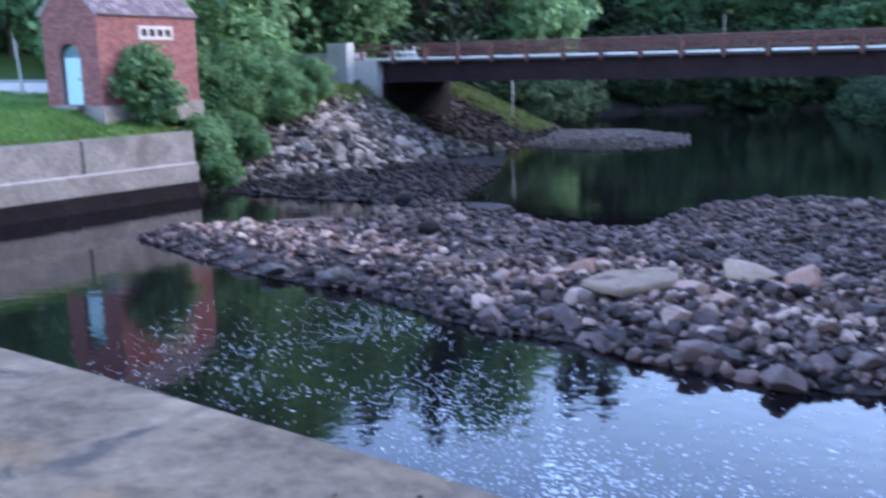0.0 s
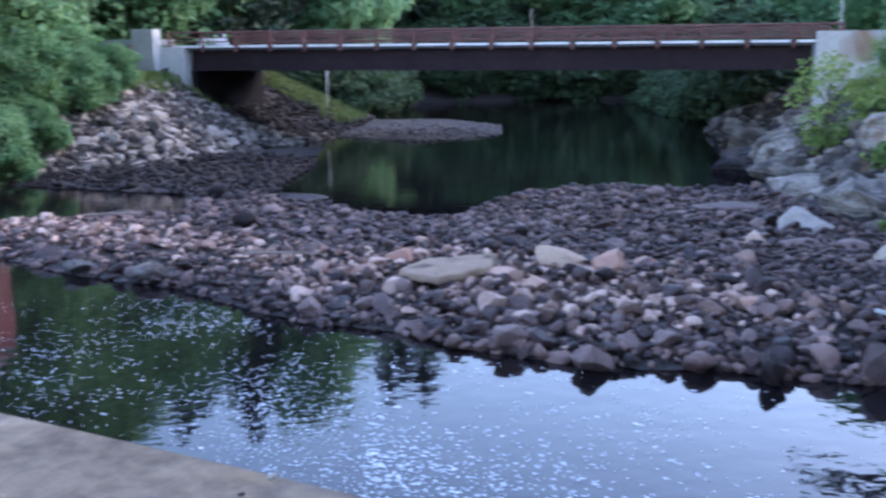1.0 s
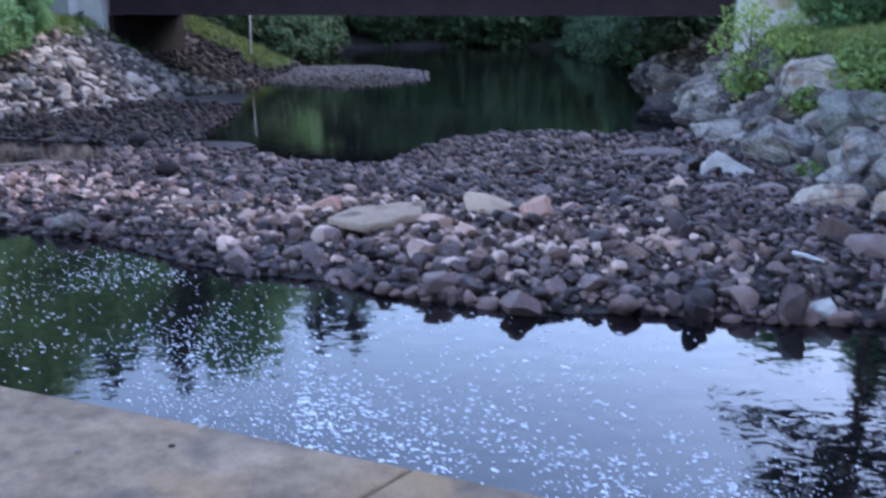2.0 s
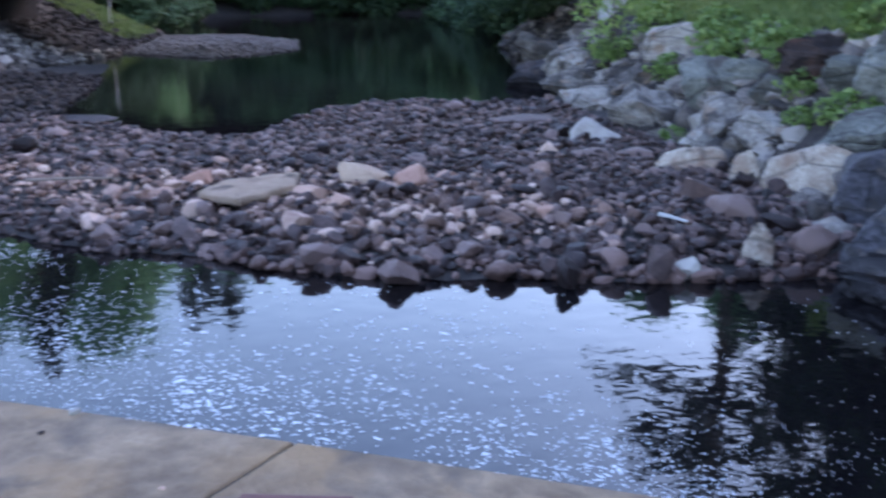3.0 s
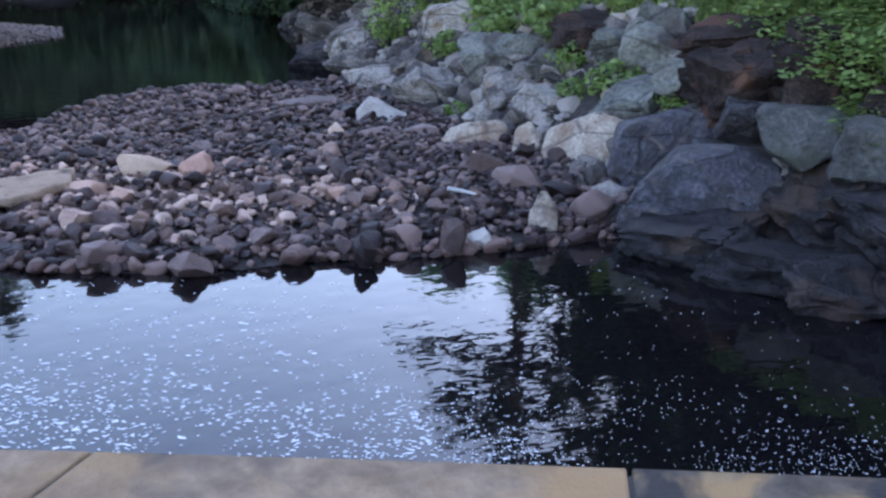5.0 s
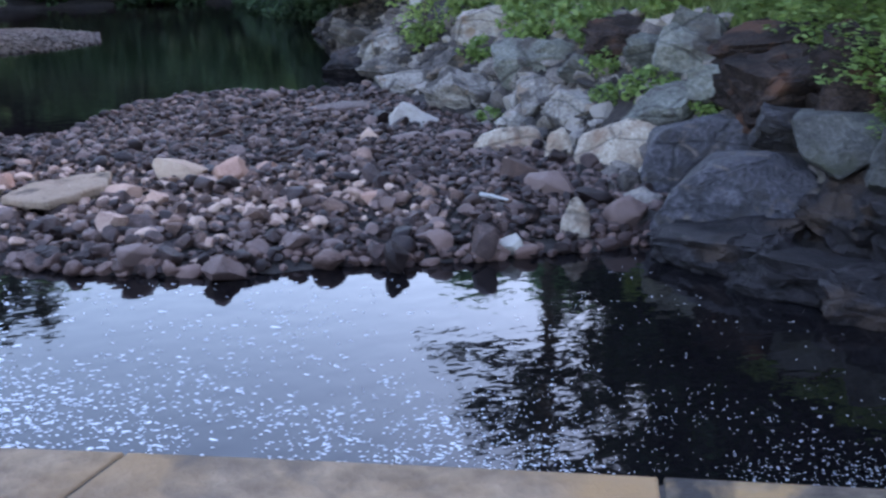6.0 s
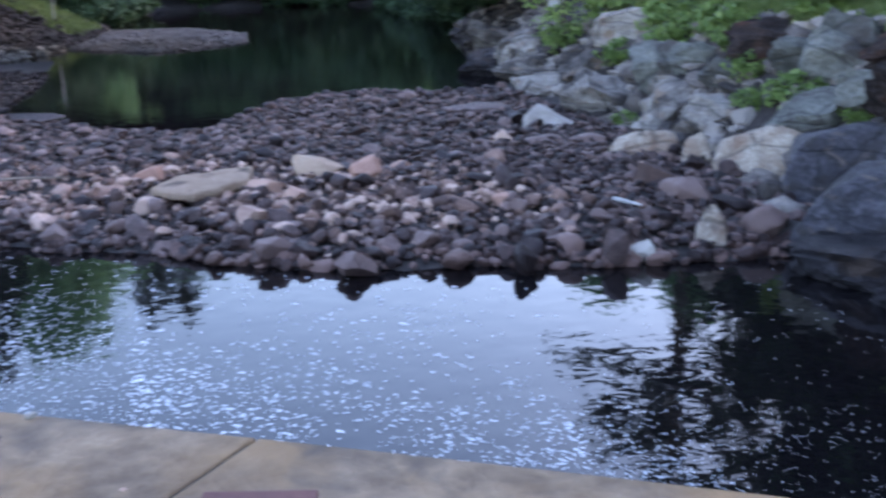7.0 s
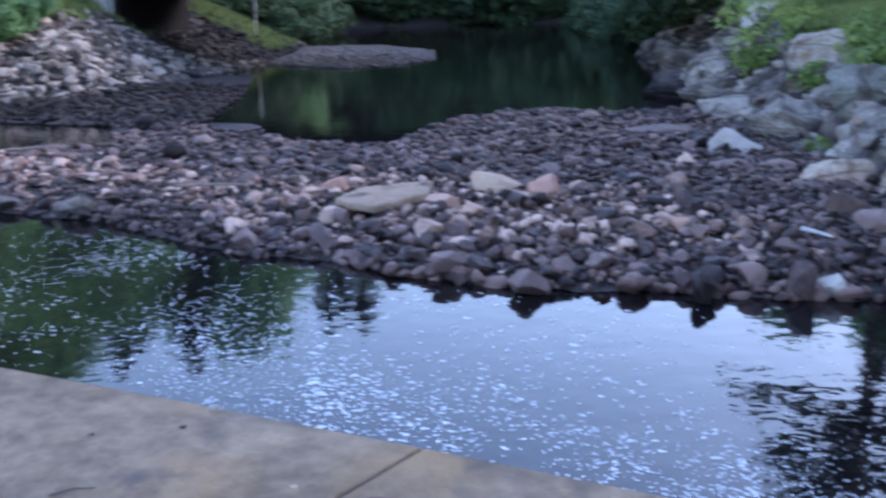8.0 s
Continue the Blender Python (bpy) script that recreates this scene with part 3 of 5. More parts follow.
def scatter(spots, shapes, sizes, flat, rng, sink=0.3):
    """Joins many stones into one set of vertices and faces. spots: x, y, z rows."""
    V, Fc, base = [], [], 0
    for (x, y, z), s in zip(spots, sizes):
        sv, sf = shapes[rng.integers(len(shapes))]
        sc = s * np.array([rng.uniform(0.8, 1.3), rng.uniform(0.7, 1.05), rng.uniform(*flat)]) / 2
        e = Euler((rng.normal(0, 0.3), rng.normal(0, 0.3), rng.uniform(0, 6.3)))
        R = np.array(e.to_matrix())
        V.append((sv * sc) @ R.T + [x, y, z + sc[2] * (1 - 2 * sink)])
        Fc += [[i + base for i in f] for f in sf]
        base += len(sv)
    return np.concatenate(V), Fc


rng = np.random.default_rng(7)


def spread(poly, count, keep, rng):
    lo, hi = poly.min(0), poly.max(0)
    p = rng.uniform(lo, hi, (count, 2))
    p = p[inside_by(p, poly) > 0]
    return p[keep(p)]


river_bar = new("river_bar")
tagged(river_bar, "bar of damp brown and grey river cobbles", "river bar", kind="structure")


def bar_size(p, rng):
    return np.clip(rng.lognormal(-1.5, 0.46, len(p)), 0.1, 0.68)


p = spread(BAR, 80000, lambda q: (q[:, 0] < 10.5) & (q[:, 1] < 44), rng)
z = height(p)
near = (p[:, 1] < 19) & (p[:, 0] > -4)
size = bar_size(p, rng) * np.where(near, 1.1, 0.92)
p3 = np.column_stack([p, z])
edge = inside_by(p, BAR)
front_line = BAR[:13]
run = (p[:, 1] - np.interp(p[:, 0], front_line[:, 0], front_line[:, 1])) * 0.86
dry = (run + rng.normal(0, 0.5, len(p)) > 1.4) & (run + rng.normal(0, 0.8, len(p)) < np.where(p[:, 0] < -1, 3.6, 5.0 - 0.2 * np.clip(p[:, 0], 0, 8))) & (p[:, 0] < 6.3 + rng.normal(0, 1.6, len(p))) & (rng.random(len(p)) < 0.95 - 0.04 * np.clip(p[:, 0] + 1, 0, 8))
take = rng.random(len(p)) < np.clip(0.024 / size ** 2, 0.06, 0.5) * np.where(p[:, 1] > 24, 0.8, 1.0) * np.where(near, 1.9, 1.0)
p3[:, 2] += rng.uniform(-0.03, 0.13, len(p)) * np.clip(edge, 0, 1)
# the stones along the near waterline are pieces of their own
front = np.flatnonzero(take & (p[:, 0] > -0.5) & (edge < 2.2) & (p[:, 1] < 18))
front = front[np.argsort(edge[front])][:300]
silt = ~dry & (p[:, 0] < -3.8 + rng.normal(0, 0.5, len(p))) & (p[:, 1] > 31.5 + rng.normal(0, 0.7, len(p)))
single = np.zeros(len(p), bool)
single[front] = True
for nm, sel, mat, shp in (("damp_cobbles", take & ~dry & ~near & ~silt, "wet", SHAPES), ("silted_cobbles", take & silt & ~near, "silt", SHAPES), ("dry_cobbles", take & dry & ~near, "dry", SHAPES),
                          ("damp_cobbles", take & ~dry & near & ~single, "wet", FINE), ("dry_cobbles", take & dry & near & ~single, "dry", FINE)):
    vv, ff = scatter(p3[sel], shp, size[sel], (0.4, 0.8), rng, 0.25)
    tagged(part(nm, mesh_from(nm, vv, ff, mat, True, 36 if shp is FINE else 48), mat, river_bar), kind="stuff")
# small stones and grit between the cobbles
g = spread(BAR, 60000, lambda q: (q[:, 0] < 10.5) & (q[:, 1] < 30), rng)
ge = inside_by(g, BAR)
g = g[(ge > 0.15) & (rng.random(len(g)) < np.where(g[:, 1] < 21, 0.34, 0.16))]
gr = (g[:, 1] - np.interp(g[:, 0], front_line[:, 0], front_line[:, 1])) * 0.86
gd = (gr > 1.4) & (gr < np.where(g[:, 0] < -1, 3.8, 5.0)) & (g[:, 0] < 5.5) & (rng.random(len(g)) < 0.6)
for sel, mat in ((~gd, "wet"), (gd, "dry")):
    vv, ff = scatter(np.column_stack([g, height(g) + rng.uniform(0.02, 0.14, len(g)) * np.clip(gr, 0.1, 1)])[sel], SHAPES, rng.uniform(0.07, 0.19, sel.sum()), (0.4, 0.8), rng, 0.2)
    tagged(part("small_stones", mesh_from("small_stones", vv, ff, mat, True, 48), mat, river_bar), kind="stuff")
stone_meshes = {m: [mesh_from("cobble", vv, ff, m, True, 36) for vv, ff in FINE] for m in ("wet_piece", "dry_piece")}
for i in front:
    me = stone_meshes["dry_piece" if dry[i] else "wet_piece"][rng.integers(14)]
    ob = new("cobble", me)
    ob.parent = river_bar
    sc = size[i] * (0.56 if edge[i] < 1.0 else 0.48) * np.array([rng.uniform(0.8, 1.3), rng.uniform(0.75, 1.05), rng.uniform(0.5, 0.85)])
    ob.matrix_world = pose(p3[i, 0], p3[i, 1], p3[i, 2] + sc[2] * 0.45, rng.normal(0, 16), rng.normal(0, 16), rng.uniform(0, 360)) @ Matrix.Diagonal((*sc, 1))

p = spread(SANDBAR, 5000, lambda q: q[:, 1] < 63, rng)
vv, ff = scatter(np.column_stack([p, height(p)]), SHAPES, np.clip(rng.lognormal(-1.6, 0.4, len(p)), 0.1, 0.4), (0.3, 0.5), rng, 0.4)
shoal = new("shoal", mesh_from("shoal", vv, ff, "sand", True, 48))
tagged(shoal, "low shoal of grey gravel and sand under the bridge", "gravel", kind="stuff")

# stones on the left bank below the bridge
RIP = np.array([(-17.2, 37.2), (-11.6, 40.0), (-9.3, 46.8), (-6.9, 52.7), (-5.5, 58), (-4.9, 66), (-12.5, 66), (-12.5, 52), (-14, 49), (-17.5, 41)], float)
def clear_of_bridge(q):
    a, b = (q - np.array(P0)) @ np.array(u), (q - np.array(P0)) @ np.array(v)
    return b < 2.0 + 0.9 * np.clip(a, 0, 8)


p = spread(RIP, 12000, clear_of_bridge, rng)
rip = new("bank_stones", mesh_from("bank_stones", *scatter(np.column_stack([p, height(p)]), BROKEN, np.clip(rng.lognormal(-1.12, 0.5, len(p)), 0.14, 0.95), (0.4, 0.75), rng, 0.35), "riprap"))
# stones under the deck: its shade is put into their dark colour
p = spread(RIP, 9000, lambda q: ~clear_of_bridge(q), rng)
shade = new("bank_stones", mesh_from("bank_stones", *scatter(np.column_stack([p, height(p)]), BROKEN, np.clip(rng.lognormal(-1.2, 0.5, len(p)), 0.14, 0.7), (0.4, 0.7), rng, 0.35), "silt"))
tagged(shade, "small stones heaped under the bridge, coloured dark for its shade", "stones", kind="stuff")
tagged(rip, "broken grey stones heaped on the river bank", "stones", kind="stuff")

# stones on the right bank
RB = np.array([(9.4, 12.5), (10, 19), (10.6, 24), (11.6, 34.6), (12.8, 38.7), (13.9, 47), (15.1, 58), (18.5, 57), (17, 46), (15, 38), (14, 30), (14.2, 20), (14.2, 12)], float)
p = spread(RB, 4200, lambda q: q[:, 1] > 0, rng)
rb = new("bank_stones", mesh_from("bank_stones", *scatter(np.column_stack([p, height(p)]), BROKEN, np.clip(rng.lognormal(-0.75, 0.45, len(p)), 0.2, 1.1), (0.45, 0.8), rng, 0.4), "bank_rock"))
tagged(rb, "loose grey rocks between boulders on the bank", "stones", kind="stuff")


def boulder(x, y, z, sx, sy, sz, turn=0.0, seed=0, mat="boulder", label="large weathered grey boulder on the river bank", name="boulder", cuts=9, rough=0.12, tilt=0.0, lean=0.0):
    if name in ("boulder", "rock_ledge"):
        vv, ff = crag_shape(100 + seed, 5, rough, 0.12 if mat in ("wet_rock", "rust_rock") else 0.05)
    else:
        vv, ff = rock_shape(100 + seed, 4, cuts + 6, rough * 0.7)
    me = mesh_from(name, vv, ff, mat, True)
    me.set_sharp_from_angle(angle=radians(26))
    ob = new(name, me)
    if name == "boulder":
        tilt, lean = tilt + (seed * 37 % 31) - 15, lean + (seed * 53 % 37) - 18
    ob.matrix_world = pose(x, y, z, tilt, lean, turn) @ Matrix.Diagonal((sx / 1.8, sy / 1.8, sz / 1.8, 1))
    return tagged(ob, label, name.replace("_", " "), {"boulder": "boulders of the bank", "river_stone": "marked stones on the bar", "rock_ledge": "ledges by the pool", "pebble": "pebbles on the crest"}[name])


# ---------------------------------------------------------------- plants
def leaf_cards(centres, normals, size, rng, mat, name, long=1.5):
    """Many folded leaves: two triangles pairs each, joined."""
    n = len(centres)
    a = rng.normal(size=(n, 3))
    a /= np.linalg.norm(a, axis=1)[:, None]
    nn = normals + rng.normal(0, 0.6, (n, 3))
    b = np.cross(nn, a)
    b /= np.linalg.norm(b, axis=1)[:, None] + 1e-9
    a = np.cross(b, nn)
    a /= np.linalg.norm(a, axis=1)[:, None] + 1e-9
    nn = np.cross(a, b)
    s = (size * rng.uniform(0.6, 1.3, n))[:, None]
    v = np.stack([centres - a * s * long / 2, centres + b * s / 2 + nn * s * 0.18, centres + a * s * long / 2 - nn * s * 0.1, centres - b * s / 2 + nn * s * 0.18], 1).reshape(-1, 3)
    me = bpy.data.meshes.new(name)
    me.vertices.add(4 * n)
    me.vertices.foreach_set("co", v.ravel())
    i = np.arange(n) * 4
    me.loops.add(6 * n)
    me.loops.foreach_set("vertex_index", np.stack([i, i + 1, i + 2, i, i + 2, i + 3], 1).ravel())
    me.polygons.add(2 * n)
    me.polygons.foreach_set("loop_start", np.arange(2 * n) * 3)
    me.materials.append(M[mat])
    me.update(calc_edges=True)
    return me


def broad_tree(name, tall, wide, low, clumps, leaves, leaf, seed, mat="leaf", bark="bark", label="", cat="tree"):
    """A trunk that forks into limbs, and a crown of leaf clumps round the limb ends. Stands at the origin."""
    rng = np.random.default_rng(seed)
    tree = empty(name, pose(0, 0, 0))
    tagged(tree, label, cat, {"leaf_far": "woodland trees", "leaf": "bank trees"}.get(mat, "shrubs and saplings") if mat != "leaf_under" else "undergrowth")
    bm = bmesh.new()
    bend = rng.normal(0, 0.04 * tall, 2)
    top = np.array([bend[0], bend[1], tall * 0.82])
    tube([(0, 0, -0.6), (bend[0] * 0.2, bend[1] * 0.2, tall * 0.3), (bend[0] * 0.6, bend[1] * 0.6, tall * 0.6), tuple(top)], [0.022 * tall, 0.017 * tall, 0.01 * tall, 0.003 * tall], 8, bm)
    cs, rs = [], []
    for i in range(clumps):
        h = low + (1 - low) * (i + 0.5) / clumps
        prof = math.sin(math.pi * min(1, (h - low) / (1 - low) * 0.82 + 0.16)) ** 0.7
        ang = i * 2.4 + rng.uniform(-0.5, 0.5)
        r = wide / 2 * prof * rng.uniform(0.45, 1.0)
        c = np.array([math.cos(ang) * r + bend[0] * h, math.sin(ang) * r + bend[1] * h, tall * h * 0.96 + rng.normal(0, 0.02 * tall)])
        cs.append(c)
        rs.append(wide * rng.uniform(0.13, 0.23))
        z0 = max(tall * 0.12, c[2] - r * 0.7 - 0.04 * tall)
        k = min(1.0, z0 / tall)
        tube([(bend[0] * k, bend[1] * k, z0), tuple((np.array([bend[0] * k, bend[1] * k, z0]) + c) / 2 + [0, 0, 0.03 * tall]), tuple(c)], [0.006 * tall, 0.004 * tall, 0.0015 * tall], 5, bm)
    part("trunk", bm, bark, tree)
    cs, rs = np.array(cs), np.array(rs)
    w = rs ** 2
    pick = rng.choice(len(cs), leaves, p=w / w.sum())
    d = rng.normal(size=(leaves, 3))
    d /= np.linalg.norm(d, axis=1)[:, None]
    rad = rs[pick] * rng.uniform(0.25, 1.0, leaves) ** 0.45 * (1 + 0.35 * np.sin(d[:, 0] * 5 + pick) * np.cos(d[:, 1] * 4 + pick))
    c = cs[pick] + d * rad[:, None] * [1.15, 1.15, 0.7]
    part("crown", leaf_cards(c, d * 0.5 + [0, 0, 0.9], leaf, rng, mat, "crown"), mat, tree)
    return tree


def pine_tree(name, tall, wide, low, whorls, leaf, seed, per=260, label="", limbs=6, stem=0.016):
    """A straight trunk with whorls of drooping limbs and needle sprays."""
    rng = np.random.default_rng(seed)
    tree = empty(name, pose(0, 0, 0))
    tagged(tree, label, "tree", "woodland trees")
    bm = bmesh.new()
    tube([(0, 0, -0.6), (0, 0.05, tall * 0.5), (0, 0, tall)], [stem * tall, 0.7 * stem * tall, 0.002 * tall], 8, bm)
    C, Nn = [], []
    for i in range(whorls):
        h = low + (1 - low) * (i + 0.3) / whorls
        reach = wide / 2 * (1 - (h - low) / (1 - low)) ** 0.75 * rng.uniform(0.75, 1.15) + 0.25
        for k in range(limbs):
            if rng.random() < 0.12:
                continue
            a = 2 * math.pi * k / limbs + rng.uniform(-0.5, 0.5)
            ln = reach * rng.uniform(0.6, 1.1)
            z0 = tall * h + rng.normal(0, 0.012 * tall)
            tip = np.array([math.cos(a) * ln, math.sin(a) * ln, z0 - ln * rng.uniform(-0.08, 0.22)])
            tube([(0, 0, z0), tuple((np.array([0, 0, z0]) + tip) / 2 + [0, 0, 0.05 * ln]), tuple(tip)], [0.004 * tall, 0.0025 * tall, 0.0008 * tall], 5, bm)
            m = int(per * ln / (wide / 2)) + 12
            f = rng.uniform(0.25, 1.05, m)
            q = np.array([0, 0, z0]) + f[:, None] * (tip - [0, 0, z0])
            q[:, 2] += 0.05 * ln * np.sin(f * 3)
            q += rng.normal(0, 1, (m, 3)) * np.array([0.13, 0.13, 0.06]) * ln * np.clip(f, 0.4, 1)[:, None]
            C.append(q)
            Nn.append(np.tile([0, 0, 1.0], (m, 1)))
    part("trunk", bm, "bark", tree)
    part("crown", leaf_cards(np.concatenate(C), np.concatenate(Nn), leaf, rng, "needles", "crown", 2.4), "needles", tree)
    return tree


def put(tree, x, y, scale=1.0, turn=0.0, dz=0.0, z=None):
    """Moves the first of a kind to its place."""
    tree.matrix_world = pose(x, y, (level(x, y) if z is None else z) + dz, 0, 0, turn) @ Matrix.Scale(scale, 4)
    return tree


def more(tree, x, y, scale=1.0, turn=0.0, dz=0.0):
    ob = copy_thing(tree, pose(x, y, level(x, y) + dz, 0, 0, turn))
    ob.scale = (scale, scale, scale)
    return ob


FARL = "broadleaf forest tree in full green leaf"
kinds = [broad_tree("tree", 15, 9, 0.12, 42, 9000, 0.42, 11, "leaf_far", label=FARL), broad_tree("tree", 17, 8, 0.16, 40, 8500, 0.42, 12, "leaf_far", label=FARL),
         broad_tree("tree", 12, 9, 0.08, 38, 8500, 0.38, 13, "leaf_far", label=FARL), pine_tree("pine_tree", 19, 7, 0.12, 24, 0.3, 14, 130, label="dark green pine in the woods")]
used = [False] * 4
rng = np.random.default_rng(21)


def wood(x, y, k, s, t):
    if not used[k]:
        used[k] = True
        return put(kinds[k], x, y, s, t)
    return more(kinds[k], x, y, s, t)


# the woods beyond the bridge and the road
for row, (y0, num, x_lo, x_hi) in enumerate(((64, 9, -52, -9), (75, 11, -66, -7), (97, 16, -30, 62), (110, 20, -84, 84), (62, 7, 26, 62), (75, 7, 27, 70))):
    for i in range(num):
        x = x_lo + (x_hi - x_lo) * (i + rng.uniform(0.15, 0.85)) / num
        y = y0 + rng.uniform(-3, 4) + (4 if abs(x) > 40 else 0)
        wood(x, y, int(rng.choice(4, p=[0.34, 0.26, 0.28, 0.12])), min(rng.uniform(0.8, 1.15), 0.93 if row == 0 else 2), rng.uniform(0, 360))
for i in range(30):
    wood(-90 + 180 * (i + rng.uniform(0.1, 0.9)) / 30, 124 + rng.uniform(-3, 4), int(rng.choice(3)), rng.uniform(1.1, 1.4), rng.uniform(0, 360))
# the tall ones that stand against the sky left of the bridge
for x, y, k, s in ((-19.6, 69, 3, 1.04), (-16.2, 71, 1, 1.05), (-13.2, 70, 3, 0.79), (-10.6, 73, 1, 1.12), (-24, 70, 0, 1.3), (-28.5, 72, 3, 0.95), (-9.2, 86, 0, 1.4), (-6.0, 99, 3, 1.5), (-2.2, 99.5, 3, 1.5), (-4.1, 98.5, 3, 1.42), (1.2, 99, 1, 1.35), (4.5, 100, 0, 1.1), (-12.5, 80, 1, 1.35)):
    wood(x, y, k, s, x * 70)
# tall trees on the right bank, behind the boulders
for x, y, k, s in ((20, 18, 3, 1.25), (19.0, 14.5, 3, 1.2), (16.8, 11.5, 3, 1.15), (21, 21, 3, 1.3), (18.5, 8, 3, 1.2), (22.5, 25.5, 3, 1.25), (21.9, 26.8, 3, 1.3), (28.5, 32, 3, 1.0), (16.5, 3, 3, 1.3), (23, 11, 3, 1.3), (27, 43, 2, 0.45), (20.6, 40.5, 3, 0.36), (23.2, 41.5, 3, 0.42), (26.2, 39.4, 3, 0.8), (24.6, 40.5, 3, 0.45), (23.5, 17, 3, 1.4), (25.5, 22.5, 3, 1.3), (17.5, 5.5, 3, 1.25), (22, 14, 3, 1.3)):
    wood(x, y, k, s, x * 40)

LB = "leafy broadleaf tree on the river bank"
bank = [broad_tree("tree", 9, 7.5, 0.05, 60, 22000, 0.23, 31, "leaf", label=LB), broad_tree("tree", 12, 8, 0.05, 60, 22000, 0.25, 32, "leaf", label=LB), broad_tree("tree", 4.5, 5.0, 0.02, 46, 15000, 0.18, 33, "leaf", label="low leafy tree above the riprap")]
put(bank[0], -17.9, 59.5, 1.3, 20)
put(bank[1], -21.6, 45, 1.4, 80)
put(bank[2], -17.4, 41.2, 0.72, 0)
for x, y, k, t in ((-15.6, 42.6, 0.52, 140), (-18.9, 40.0, 0.78, 250), (-17.0, 44.5, 0.5, 40), (-15.2, 45.6, 0.42, 300), (-19.2, 43.0, 0.9, 10), (-16.4, 39.3, 0.42, 90)):
    more(bank[2], x, y, k, t)
more(bank[2], 18.4, 36.4, 0.75, 60)
more(bank[1], -24.5, 49.5, 1.6, 200)
more(bank[0], -29, 54, 1.3, 260)
more(bank[1], -22, 56, 1.3, 300)
more(bank[0], -38, 56, 1.4, 60)
more(bank[1], -46, 60, 1.4, 10)
bush = broad_tree("bush", 2.5, 2.3, 0.03, 30, 6000, 0.14, 35, "leaf", label="light green shrub against the brick wall", cat="bush")
put(bush, -18.0, 34.6, 1.1, 0)
more(bush, -17.0, 36.7, 1.15, 220)
more(bush, -17.3, 39.0, 0.9, 50, -0.3)
more(bush, -16.5, 37.6, 0.6, 130, -0.2)
# undergrowth along the far bank, seen under the bridge; leaves coloured dark as if shaded
low = broad_tree("bush", 4.2, 6.0, 0.0, 40, 6500, 0.34, 36, "leaf_under", label="dense undergrowth on the far bank, its green darkened for shade", cat="bush")
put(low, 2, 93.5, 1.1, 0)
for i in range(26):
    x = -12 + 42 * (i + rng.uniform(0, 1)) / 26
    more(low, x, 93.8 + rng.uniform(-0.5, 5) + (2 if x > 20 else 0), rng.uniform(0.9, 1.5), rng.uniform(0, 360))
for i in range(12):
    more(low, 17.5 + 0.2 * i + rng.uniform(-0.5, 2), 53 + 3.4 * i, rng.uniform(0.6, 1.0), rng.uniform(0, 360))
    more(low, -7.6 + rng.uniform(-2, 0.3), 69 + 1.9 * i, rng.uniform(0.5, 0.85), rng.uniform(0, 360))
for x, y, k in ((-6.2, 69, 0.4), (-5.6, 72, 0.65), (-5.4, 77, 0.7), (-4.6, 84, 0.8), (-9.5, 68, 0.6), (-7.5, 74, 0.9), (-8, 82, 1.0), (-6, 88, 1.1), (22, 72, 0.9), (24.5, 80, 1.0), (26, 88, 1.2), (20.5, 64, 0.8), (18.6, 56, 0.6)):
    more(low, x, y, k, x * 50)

pine = pine_tree("pine_tree", 20, 5.8, 0.35, 13, 0.25, 51, 108, label="tall pine with a bare trunk on the bank", limbs=5, stem=0.011)
put(pine, 21.8, 39.4, 1.5)
sapling = broad_tree("sapling", 2.9, 2.0, 0.12, 20, 1000, 0.1, 61, "leaf_pale", label="yellow-green sapling between the boulders", cat="sapling")
put(sapling, 13.0, 33.0, 1.15, 0)
more(sapling, 14.6, 33.6, 0.55, 80)
more(sapling, 16.2, 36.5, 0.7, 200)
shrub = broad_tree("bush", 2.6, 3.2, 0.0, 40, 2200, 0.14, 62, "leaf_light", label="green bush hanging over the rock ledge", cat="bush")
put(shrub, 13.3, 11.8, 0.8, 0, 0.0).scale.z = 0.45
for x, y, k, t, dz in ((12.75, 11.1, 0.55, 210, 0.15), (13.6, 13.0, 0.75, 75, 0.1), (13.0, 9.9, 0.8, 15, 0.0), (14.2, 10.6, 0.95, 160, 0.0)):
    more(shrub, x, y, k, t, dz).scale.z = 0.42 * k
more(shrub, 14.3, 14.2, 0.9, 120, -0.2).scale.z = 0.4
more(shrub, 15.6, 17.0, 0.9, 300, -0.3).scale.z = 0.4
more(shrub, 15.6, 11.5, 1.0, 30, -0.3).scale.z = 0.4

# ---------------------------------------------------------------- boulders of the right bank
G = "weathered grey boulder lying on the bank"
PALE = "pale lichen-spotted boulder at the foot of the bank"


